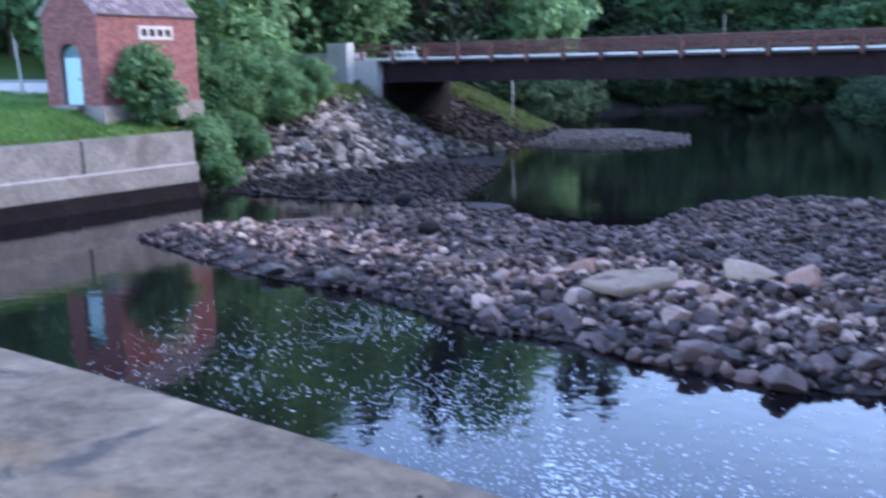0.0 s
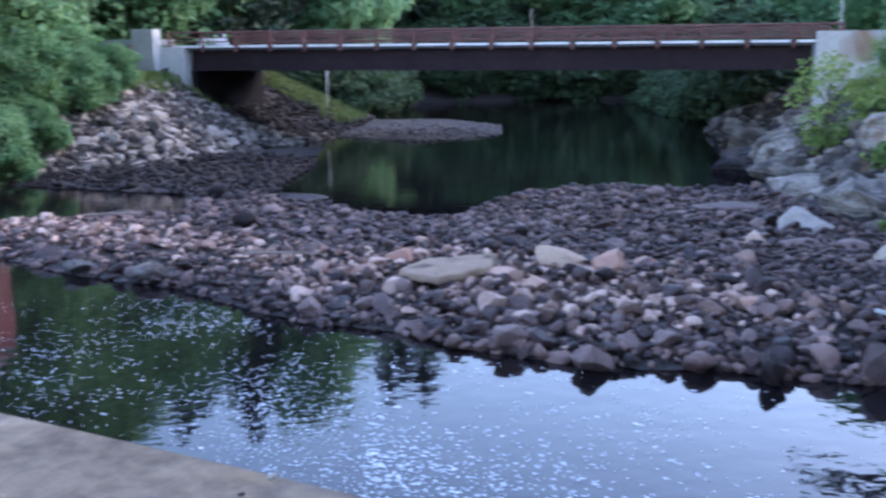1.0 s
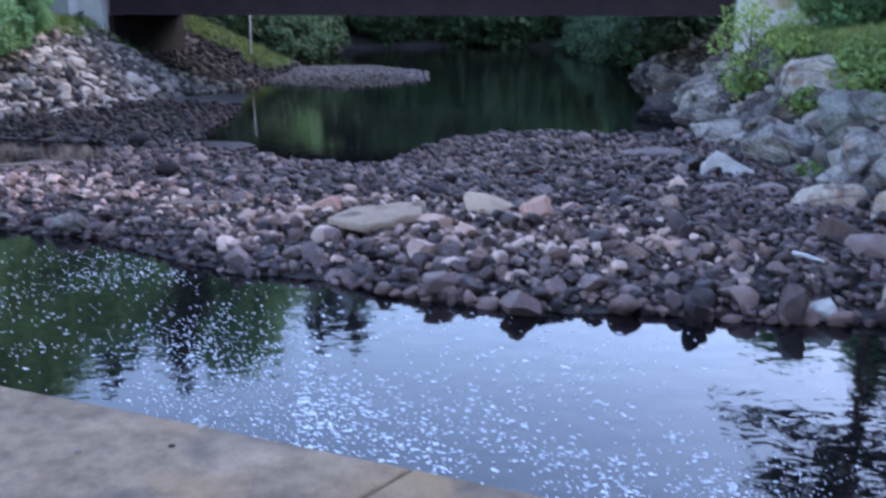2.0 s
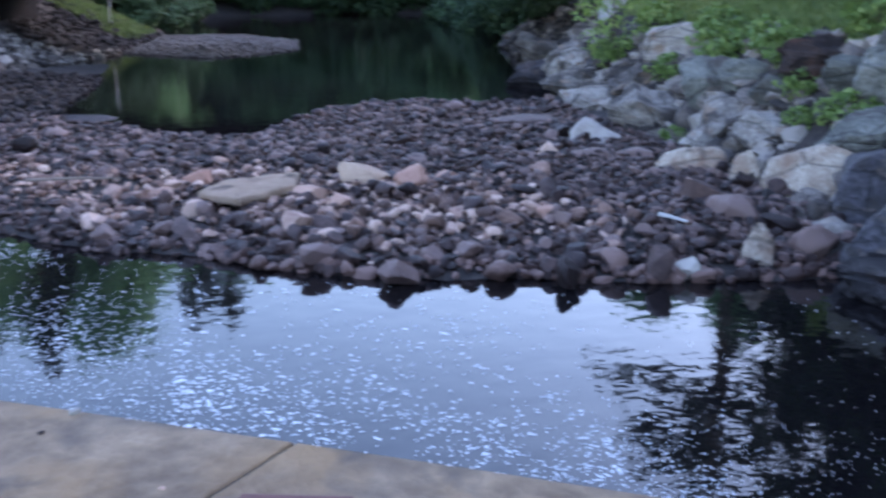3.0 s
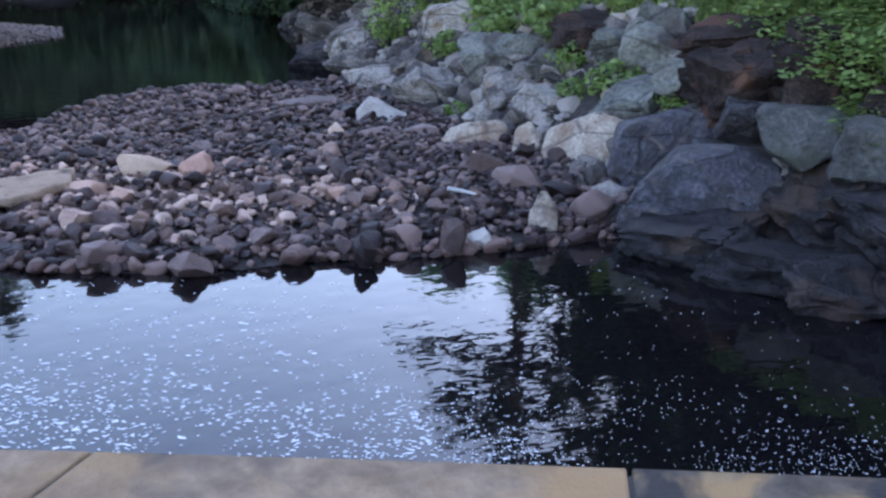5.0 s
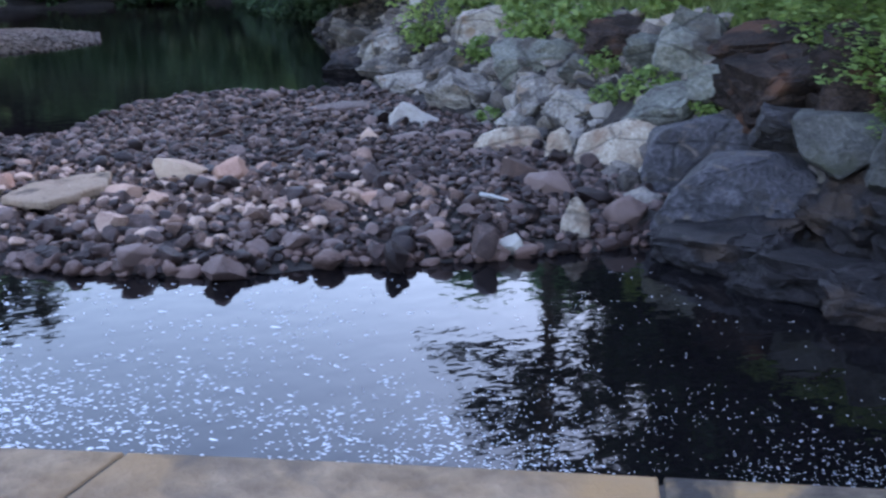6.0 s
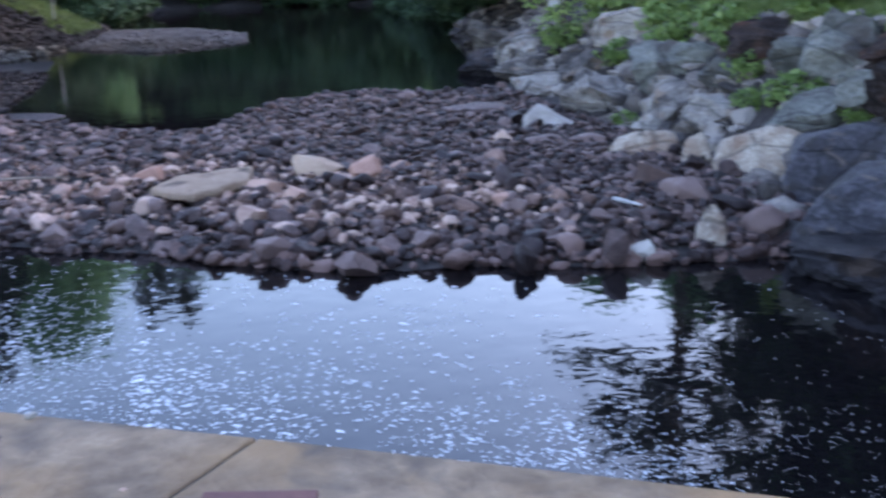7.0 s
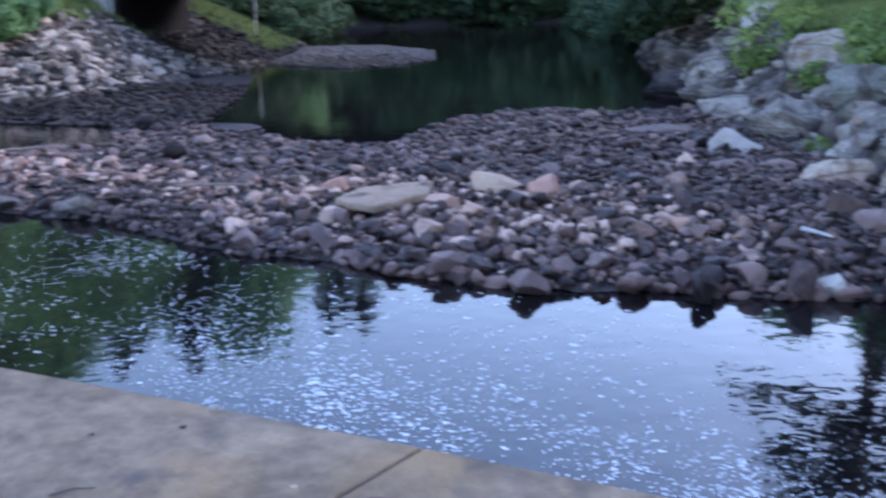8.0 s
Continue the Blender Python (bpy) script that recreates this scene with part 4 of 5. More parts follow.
def wedge_rock(corners, at, turn, mat, label, name="boulder", group="boulders of the bank", bevel=0.07):
    """A broken stone: the hull of some corners, its edges worn, its faces roughened."""
    bm = bmesh.new()
    for c in corners:
        bm.verts.new(c)
    bmesh.ops.convex_hull(bm, input=bm.verts[:])
    bmesh.ops.bevel(bm, geom=bm.edges[:], offset=bevel, segments=2, affect="EDGES", profile=0.5)
    bmesh.ops.triangulate(bm, faces=bm.faces[:])
    bmesh.ops.subdivide_edges(bm, edges=bm.edges[:], cuts=3, use_grid_fill=True)
    spot = Vector((at[0], at[1], 0))
    bm.normal_update()
    for q, k in [(q, q.normal.copy()) for q in bm.verts]:
        q.co += k * (0.05 * noise.fractal(q.co * 1.5 + spot, 1.0, 2.0, 4) + 0.035 * (noise.ridged_multi_fractal(q.co * 1.9 + spot, 0.9, 2.1, 4, 1.0, 2.0) - 1.2))
    ob = new(name, mesh_of(name, bm, mat, True))
    ob.data.set_sharp_from_angle(angle=radians(32))
    ob.matrix_world = pose(*at, 0, 0, turn)
    return tagged(ob, label, name.replace("_", " "), group)


wedge_rock([(-0.6, -0.3, -0.3), (0.68, -0.3, -0.3), (0.66, 0.35, -0.3), (-0.55, 0.35, -0.3), (-0.6, -0.1, 0.14), (-0.4, -0.2, 0.3), (-0.24, 0.0, 0.5), (0.0, 0.1, 0.42), (0.3, -0.1, 0.2), (0.72, 0, 0.02)], (8.85, 23.6, 0.48), -20, "off_white", "whitish pointed boulder on the cobbles", bevel=0.04)
wedge_rock([(-0.26, -0.2, -0.3), (0.28, -0.2, -0.3), (0.25, 0.25, -0.3), (-0.25, 0.25, -0.3), (-0.05, 0.0, 0.42), (0.08, 0.05, 0.36), (-0.2, -0.12, 0.1), (0.22, -0.05, 0.12)], (8.12, 13.8, 0.4), -30, "pale_boulder", "pale wedge-shaped stone near the water", "river_stone", "marked stones on the bar", 0.03)
wedge_rock([(-0.8, -0.2, -0.1), (-0.6, 0.0, 0.18), (-0.1, 0.1, 0.36), (0.65, 0.1, 0.34), (0.83, -0.1, 0.0), (0.6, -0.35, -0.5), (-0.4, -0.4, -0.55), (-0.8, 0.0, -0.5), (-0.6, 0.9, 0.0), (0.6, 0.9, 0.15), (0.7, 0.9, -0.5), (-0.7, 0.9, -0.5)], (9.48, 19.18, 0.62), -26, "pale_boulder", PALE)
wedge_rock([(-0.22, -0.25, -0.5), (0.25, -0.25, -0.5), (0.3, -0.1, 0.1), (0.05, 0.0, 0.45), (-0.2, 0.0, 0.36), (-0.3, -0.15, -0.1), (-0.25, 0.5, -0.5), (0.3, 0.5, -0.5), (0.2, 0.45, 0.3)], (10.10, 17.97, 0.66), -29, "pale_boulder", "pinkish angular boulder between pale ones", bevel=0.04)
wedge_rock([(-0.96, -0.2, -0.2), (-0.7, 0.0, 0.26), (0.1, 0.15, 0.56), (0.96, 0.2, 0.47), (0.8, -0.2, -0.1), (0.45, -0.5, -0.85), (-0.65, -0.45, -0.75), (-0.9, 1.1, 0.0), (0.9, 1.1, 0.4), (0.9, 1.1, -0.8), (-0.9, 1.1, -0.8)], (10.79, 16.56, 0.89), -33, "pale_boulder", PALE)
wedge_rock([(-1.0, -0.35, -0.5), (-0.72, -0.1, 0.2), (-0.2, 0.0, 0.46), (0.9, 0.1, 0.54), (1.1, -0.15, -0.15), (0.9, -0.4, -0.8), (-0.8, -0.45, -0.9), (-0.9, 1.3, 0.1), (1.1, 1.3, 0.6), (1.1, 1.3, -0.9), (-0.9, 1.3, -0.9)], (11.14, 14.66, 1.20), -37, "blue_rock", "blue-grey bedrock shoulder above the pool")
wedge_rock([(-1.6, -0.55, -0.55), (1.2, -0.75, -0.8), (1.32, -0.4, -0.1), (1.0, -0.1, 0.4), (0.32, 0.05, 0.7), (-0.65, -0.1, 0.42), (-1.25, -0.4, 0.0), (-1.5, 1.1, -0.7), (1.5, 1.1, -0.7), (1.1, 1.1, 0.5), (-0.7, 1.1, 0.5), (-1.3, -0.3, -1.0), (1.2, -0.4, -1.1)], (10.75, 12.66, 0.80), -40, "blue_rock", "smooth blue-grey bedrock face above the pool", bevel=0.09)
boulder(12.34, 28.44, 1.31, 1.85, 1.5, 0.95, -23, 7, label=G)
boulder(11.27, 30.17, 0.45, 1.9, 1.5, 0.8, -20, 8, label=G)
boulder(11.34, 25.42, 0.67, 2.4, 1.9, 1.1, -24, 9, label=G)
boulder(12.32, 23.66, 1.76, 1.85, 1.5, 1.25, -27, 10, "green_boulder", G, cuts=12)
boulder(12.87, 22.88, 2.11, 1.0, 0.8, 0.6, -29, 11, "green_boulder", G)
boulder(12.18, 23.46, 1.45, 1.0, 0.8, 0.6, -27, 12, label=G)
boulder(11.63, 19.65, 1.10, 1.8, 1.4, 0.75, -31, 13, label=G, cuts=12)
boulder(11.85, 16.48, 1.60, 1.5, 1.2, 0.75, -36, 14, "green_boulder", "greenish grey boulder on the bank")
boulder(12.82, 17.54, 2.55, 1.1, 0.9, 1.15, -36, 215, "green_boulder", G)
boulder(13.50, 17.81, 3.00, 1.5, 1.2, 0.8, -37, 16, "green_boulder", "flat grey slab at the top of the bank")
wedge_rock([(-0.74, -0.1, 0.34), (0.04, 0.0, 0.46), (0.8, -0.05, 0.2), (0.72, -0.35, -0.06), (0.1, -0.45, -0.48), (-0.5, -0.4, -0.16), (-0.6, 1.2, 0.3), (0.8, 1.2, 0.3), (0.6, 1.2, -0.6), (-0.5, 1.2, -0.6)], (11.55, 11.62, 1.80), -44, "dark_boulder", "dark grey overhanging boulder on the ledge", bevel=0.035)
boulder(11.60, 10.24, 1.75, 1.1, 0.9, 1.0, -48, 18, "dark_boulder", label="dark grey boulder beside the overhang")
boulder(12.70, 14.07, 2.20, 2.6, 2.0, 1.5, -42, 19, "rust_rock", "dark rust-brown ledge under the bushes", cuts=14)
boulder(13.34, 20.51, 2.55, 2.2, 1.7, 1.1, -33, 20, "rust_rock", "dark ledge below the grass", cuts=14)
boulder(12.76, 36.65, 0.90, 1.9, 1.5, 1.2, -19, 21, label=G)
boulder(11.9, 37.6, 0.20, 2.3, 1.8, 1.3, -17, 22, "wet_rock", "dark wet boulder at the waterline")
boulder(14.17, 44.22, 0.75, 2.5, 1.9, 1.1, -18, 23, "boulder", "grey flat rock below the bridge")
boulder(13.41, 28.41, 2.30, 2.4, 1.9, 1.5, -25, 24, label="pale rounded boulder among the grass")
boulder(11.9, 34.0, 0.55, 1.6, 1.3, 0.9, -19, 36, label=G)
boulder(13.6, 39.8, 1.0, 1.5, 1.2, 0.9, 10, 37, label=G)
boulder(14.4, 24.6, 2.75, 1.6, 1.3, 0.9, 30, 38, label=G)
boulder(13.0, 26.0, 2.0, 1.3, 1.0, 0.9, 60, 39, label=G)
boulder(11.7, 22.0, 1.0, 1.5, 1.2, 0.9, 5, 40, label=G)
boulder(12.4, 20.9, 1.8, 1.2, 0.9, 0.8, -50, 41, "green_boulder", G)
boulder(11.0, 21.6, 0.55, 1.2, 0.9, 0.7, 70, 42, label=G)
boulder(13.2, 19.0, 2.45, 1.2, 1.0, 0.8, 15, 43, "green_boulder", G)
WETL = "dark wet bedrock ledge sloping into the pool"
boulder(10.1, 12.1, 0.1, 2.4, 2.2, 1.0, 12, 44, "wet_rock", WETL, "rock_ledge", 8, 0.14)
boulder(10.2, 10.5, 0.02, 2.5, 2.1, 0.9, -14, 45, "wet_rock", WETL, "rock_ledge", 8, 0.14)
boulder(10.6, 9.4, 0.0, 2.9, 1.7, 1.0, 8, 46, "wet_rock", WETL, "rock_ledge", 8, 0.14)
boulder(12.1, 10.9, 0.6, 2.4, 2.6, 1.5, 20, 47, "wet_rock", WETL, "rock_ledge", 8, 0.14)
boulder(12.0, 9.2, 0.6, 2.8, 2.6, 1.8, -20, 48, "wet_rock", WETL, "rock_ledge", 10, 0.14)
boulder(12.6, 7.0, 0.7, 3.2, 3.0, 2.4, 10, 49, "wet_rock", WETL, "rock_ledge", 10, 0.14)
boulder(12.6, 12.6, 2.0, 1.6, 1.3, 1.1, 70, 51, "rust_rock", "dark broken rock under the bushes", "boulder", 12)
boulder(12.4, 15.6, 2.2, 1.3, 1.1, 0.9, 10, 52, "green_boulder", G, "boulder", 12)
boulder(12.0, 13.4, 1.7, 1.2, 1.0, 0.8, 25, 53, "blue_rock", "dark broken rock above the ledge", "boulder", 12)
boulder(13.4, 12.9, 2.55, 2.2, 1.7, 1.4, 5, 55, "rust_rock", "dark rust-brown rock face under the bushes", "boulder", 12)
boulder(13.7, 15.4, 2.85, 2.1, 1.6, 1.1, -20, 56, "rust_rock", "dark rust-brown rock face under the bushes", "boulder", 12)
boulder(12.9, 10.6, 2.0, 1.6, 1.4, 1.2, 15, 54, "rust_rock", "dark broken rock under the bushes", "boulder", 12)

# ---------------------------------------------------------------- marked stones on the bar
RN = "river_stone"
bm = prism([(-0.88, 18.45), (-0.6, 17.95), (-0.1, 17.75), (0.45, 18.15), (0.95, 18.55), (1.12, 19.5), (0.5, 19.55), (-0.35, 19.2)], 0.5, 0.66)
bmesh.ops.bevel(bm, geom=bm.edges[:], offset=0.06, segments=3, affect="EDGES", profile=0.6)
bmesh.ops.triangulate(bm, faces=bm.faces[:])
bmesh.ops.subdivide_edges(bm, edges=bm.edges[:], cuts=3, use_grid_fill=True)
for q in bm.verts:
    q.co.z += 0.05 * noise.fractal(q.co * 1.7, 1.0, 2.0, 4) + 0.035 * (q.co.y - 18.8)
    q.co.x += 0.05 * noise.noise(q.co * 3.1)
slab_rock = new(RN, mesh_of(RN, bm, "slab", True))
slab_rock.data.set_sharp_from_angle(angle=radians(30))
tagged(slab_rock, "large flat tan stone slab lying on cobbles", "river stone")
boulder(2.33, 19.44, 0.58, 1.25, 0.95, 0.66, -7, 61, "cream", "pale yellowish stone on the river bar", RN)
boulder(3.22, 18.88, 0.6, 0.82, 0.66, 0.52, 12, 62, "pink", "angular orange-pink stone on the bar", RN, 12)
boulder(-0.95, 20.01, 0.54, 0.6, 0.5, 0.42, 3, 63, "pink", "small salmon-pink stone on the river bar", RN)
boulder(1.06, 15.10, 0.28, 0.6, 0.48, 0.4, -4, 64, "wet", "rounded grey-brown stone near the waterline", RN)
boulder(-6.36, 20.21, 0.2, 0.85, 0.7, 0.5, 17, 65, "boulder", "flat-faced grey stone at the waterline", RN, 12)
boulder(-8.16, 21.0, 0.16, 0.85, 0.68, 0.42, 21, 66, "boulder", "flat-faced grey stone at the waterline", RN, 12)
boulder(2.20, 14.10, 0.16, 0.7, 0.55, 0.45, -9, 67, "wet", "large damp brown stone in the waterline", RN)
boulder(4.77, 13.50, 0.2, 0.55, 0.44, 0.52, -19, 68, "wet", "damp dark stone in the waterline", RN)
boulder(1.64, 17.51, 0.5, 0.52, 0.42, 0.38, -5, 69, "pink", "small salmon-pink stone on the river bar", RN)
boulder(5.34, 16.16, 0.5, 0.56, 0.46, 0.32, -18, 70, "pink", "small salmon-pink stone on the river bar", RN)
boulder(6.74, 13.41, 0.24, 0.4, 0.33, 0.42, -27, 71, "white_stone", "white quartz stone beside the water", RN)
boulder(6.23, 13.37, 0.27, 0.56, 0.46, 0.62, -25, 72, "wet", "dark pointed stone in the waterline", RN, 12)
boulder(6.96, 21.44, 0.5, 0.68, 0.55, 0.55, -18, 73, "dry", "grey pointed river stone", RN, 12)
boulder(7.90, 26.71, 0.38, 1.8, 1.4, 0.4, -16, 74, "wet", "flat dark stone slab on the cobbles", RN, 12)
boulder(8.51, 16.69, 0.55, 0.9, 0.7, 0.65, -27, 75, "dry", "pinkish grey stone at the foot of the bank", RN)
boulder(8.63, 15.63, 0.5, 1.2, 0.95, 0.65, -29, 76, "wet", "brown angular stone at the foot of the bank", RN, 12)
boulder(9.14, 13.79, 0.4, 0.8, 0.65, 0.65, -34, 77, "wet", "pinkish brown stone beside the ledge", RN)
boulder(5.2, 20.0, 0.45, 0.8, 0.6, 0.4, -30, 79, "wet", "dark flat river stone", RN, 12)
boulder(6.4, 18.2, 0.42, 0.9, 0.7, 0.4, 10, 80, "wet", "dark flat river stone", RN, 12)
boulder(8.0, 21.2, 0.42, 1.1, 0.8, 0.45, -10, 81, "wet", "dark flat river stone", RN, 12)
boulder(8.9, 20.9, 0.5, 1.2, 0.8, 0.4, 20, 82, "wet", "dark flat river stone", RN, 12)
boulder(4.1, 19.3, 0.45, 0.8, 0.65, 0.42, 20, 83, "pink", "dull red-brown river stone", RN)
boulder(1.2, 18.4, 0.46, 0.7, 0.55, 0.42, -10, 84, "pink", "dull red-brown river stone", RN)
boulder(-4.6, 31.0, 0.16, 2.2, 1.6, 0.25, -10, 85, "wet", "flat grey rock shelf beside the pool", RN, 12, 0.06)

# driftwood
for pts, r, lab in ((((6.95, 15.15, 0.62), (7.15, 15.08, 0.58), (7.4, 14.92, 0.52)), 0.042, "bleached white driftwood stick on cobbles"),
                    (((-4.3, 20.25, 0.58), (-3.4, 20.2, 0.6), (-2.5, 20.2, 0.56)), 0.034, "reddish driftwood branch on the cobbles"),
                    (((-10.2, 27.0, 0.3), (-9.3, 27.1, 0.34), (-8.4, 27.1, 0.3)), 0.04, "pale driftwood pole at the edge of a side pool")):
    tagged(new("driftwood", mesh_of("driftwood", tube(pts, [r, r * 0.9, r * 0.5], 8), "birch" if "bleached" in lab else "wood")), lab, "driftwood")

# ---------------------------------------------------------------- foam on the pool
rng = np.random.default_rng(5)
q = rng.uniform((-9, 3), (12, 19), (240000, 2))
q = q[(inside_by(q, BAR) < -0.3) & (inside_by(q, RIGHT) < -0.2)]
patch = ripple(q, 0.35, 2.0) + 0.6 * ripple(q, 1.1, 8.0)
far = np.hypot(q[:, 0], q[:, 1])
right = np.clip((q[:, 0] - 3.0) / 1.2, 0, 1)
lane = np.exp(-((far - 8.6 + 0.5 * right - np.clip(-q[:, 0] * 1.7, 0, 8)) / (2.4 + np.clip(-q[:, 0] * 0.3, 0, 1.2) - 1.0 * right)) ** 2)
keep = rng.random(len(q)) < np.clip(0.22 + 0.42 * patch, 0.03, 0.36) * (0.06 - 0.045 * right + 0.94 * lane) * np.where(q[:, 0] < -1, np.clip(0.62 + (q[:, 0] + 3) * 0.12, 0.12, 0.62), 1.15 + 0.75 * right)
q = q[keep]
V, Fc = [], []
for x, y in q:
    r, k = min(0.022, rng.lognormal(-4.78, 0.36)) * min(1.1, max(0.5, math.hypot(x, y) / 10.5)) * (1.25 if -1 < x < 3.6 else 0.46 if x > 4.6 else 0.8), len(V)
    st, a0 = rng.uniform(1.5, 3.0), rng.normal(-0.35, 0.3)
    V.append((x, y, 0.012))
    for i in range(7):
        a = 2 * math.pi * i / 7
        rr = r * rng.uniform(0.65, 1.2)
        dx, dy = math.cos(a) * rr * st, math.sin(a) * rr
        V.append((x + dx * math.cos(a0) - dy * math.sin(a0), y + dx * math.sin(a0) + dy * math.cos(a0), 0.003))
        Fc.append((k, k + 1 + i, k + 1 + (i + 1) % 7))
foam = new("foam", mesh_from("foam", V, Fc, "foam", True))
tagged(foam, "scattered flecks of white foam on the water", "foam", kind="stuff")

# ---------------------------------------------------------------- the brick gatehouse
C = Vector((-18.95, 32.9))
gate_turn = math.degrees(math.atan2(-0.259, 0.966))
house = empty("brick_gatehouse", pose(C.x, C.y, 0, 0, 0, gate_turn))
tagged(house, "small red brick gatehouse with arched blue door", "building")
# its own axes: x towards the river corner (0) from -2.7, y back to 5.4
HW, HL, Z0, ZE, ZP = 2.7, 5.4, 3.45, 6.85, 8.25


def arch_outline(cx, w, z0, z1, steps=10):
    """Points of an arched opening, from the lower left round to the lower right."""
    r = w / 2
    return [(cx - r, z0)] + [(cx - r * math.cos(math.pi * i / steps), z1 - r + r * math.sin(math.pi * i / steps)) for i in range(steps + 1)] + [(cx + r, z0)]


def front_wall():
    bm = bmesh.new()
    hole = arch_outline(-1.42, 0.98, Z0 + 0.12, Z0 + 2.35)
    outer = [(-HW, Z0 - 0.6), (-HW, ZE), (-HW / 2, ZP), (0, ZE), (0, Z0 - 0.6)]
    for y in (0.0, 0.32):
        loop = [bm.verts.new((x, y, z)) for x, z in outer]
        inner = [bm.verts.new((x, y, z)) for x, z in hole]
        es = [bm.edges.new((a, b)) for a, b in zip(loop, loop[1:] + loop[:1])] + [bm.edges.new((a, b)) for a, b in zip(inner, inner[1:] + inner[:1])]
        bmesh.ops.triangle_fill(bm, edges=es, use_beauty=True, use_dissolve=False)
    bm.verts.ensure_lookup_table()
    k = len(outer) + len(hole)
    for lo, n in ((0, len(outer)), (len(outer), len(hole))):
        for i in range(n):
            a, b = lo + i, lo + (i + 1) % n
            bm.faces.new((bm.verts[a], bm.verts[b], bm.verts[k + b], bm.verts[k + a]))
    bmesh.ops.recalc_face_normals(bm, faces=bm.faces[:])
    return bm


part("front_wall", front_wall(), "mortar", house)
part("side_wall", box((0.32, HL - 0.33, ZE - Z0 + 0.6), (-0.16, HL / 2 + 0.165, (ZE + Z0 - 0.6) / 2)), "mortar", house)
part("side_wall", box((0.32, HL - 0.33, ZE - Z0 + 0.6), (-HW + 0.16, HL / 2 + 0.165, (ZE + Z0 - 0.6) / 2)), "mortar", house)
vent = part("side_window", box((0.06, 1.9, 0.52), (0.02, 3.05, 6.2), 0.01), "pale_concrete", house, "white boarded window under the eaves")
for dy in (-0.66, -0.22, 0.22, 0.66):
    part("opening", box((0.02, 0.28, 0.27), (0.056, 3.05 + dy, 6.2), 0.006), "dark_steel", vent)
part("rear_wall", box((HW - 0.66, 0.3, ZE - Z0 + 0.6), (-HW / 2, HL - 0.15, (ZE + Z0 - 0.6) / 2)), "mortar", house)
part("foundation", box((HW + 0.24, HL + 0.2, 0.75), (-HW / 2, HL / 2, Z0 - 0.3), 0.05), "wall_concrete", house, "rough pale stone foundation")


def courses(name, length, z0, z1, place, skip):
    """Brick faces standing 12 mm proud of a wall, course by course, joined."""
    vs, fs = [], []
    bl, bh = 0.215, 0.068
    row, z = 0, z0
    while z + bh <= z1:
        x = -0.11 if row % 2 else 0.0
        while x < length - 0.03:
            a, b = max(0.0, x), min(length, x + bl - 0.01)
            if b - a > 0.03 and not skip((a + b) / 2, z + bh / 2):
                k = len(vs)
                for q0, w in ((a, 0), (b, 0), (b, 1), (a, 1)):
                    for o in (0.0, 0.012):
                        vs.append(place(q0, o, z + bh * w - (0.01 if w else 0)))
                fs += [(k + 1, k + 3, k + 5, k + 7), (k, k + 2, k + 3, k + 1), (k + 2, k + 4, k + 5, k + 3), (k + 4, k + 6, k + 7, k + 5), (k + 6, k, k + 1, k + 7)]
            x += bl
        z += bh
        row += 1
    tagged(part(name, mesh_from(name, vs, fs, "brick"), "brick", house), kind="stuff")


def not_front(x, z):
    cx = x - HW
    door = abs(cx + 1.42) < 0.6 and z < Z0 + 2.35 - 0.49 or math.hypot(cx + 1.42, z - (Z0 + 1.86)) < 0.62 and z >= Z0 + 1.86
    return door or z > ZE + (HW / 2 - abs(cx + HW / 2)) * (ZP - ZE) / (HW / 2) - 0.05


courses("brick_course", HW, Z0 + 0.1, ZP, lambda x, o, z: (x - HW, -o, z), not_front)
courses("brick_course", HL, Z0 + 0.1, ZE, lambda y, o, z: (o, y, z), lambda y, z: False)
vs = bmesh.new()
ang = [math.pi * (i + 0.5) / 13 for i in range(13)]
for a in ang:
    box((0.1, 0.06, 0.2), (-1.42 - 0.6 * math.cos(a), -0.012, Z0 + 1.86 + 0.6 * math.sin(a)), 0.006, 0, vs)
part("door_arch", vs, "brick", house)
door = part("door", box((0.86, 0.07, 1.72), (-1.42, 0.18, Z0 + 0.99), 0.008), "door", house, "pale blue painted plank door")
for dx in (-0.29, -0.1, 0.1, 0.29):
    part("door_plank", box((0.165, 0.02, 1.66), (-1.42 + dx * 0.98, 0.138, Z0 + 0.99), 0.006), "door", door)
part("door_handle", box((0.03, 0.05, 0.12), (-1.14, 0.11, Z0 + 1.05), 0.008), "dark_steel", door)
fan = prism([(x, z) for x, z in arch_outline(-1.42, 0.9, Z0 + 1.87, Z0 + 2.31)], 0, 0.06)
bmesh.ops.transform(fan, matrix=Matrix(((1, 0, 0, 0), (0, 0, 1, 0.15), (0, 1, 0, 0), (0, 0, 0, 1))), verts=fan.verts[:])
bmesh.ops.recalc_face_normals(fan, faces=fan.faces[:])
part("fanlight", fan, "door_dark", house, "dark teal panel over the door")
part("door_sill", box((1.1, 0.5, 0.16), (-1.42, -0.1, Z0 + 0.03), 0.02), "wall_concrete", house)
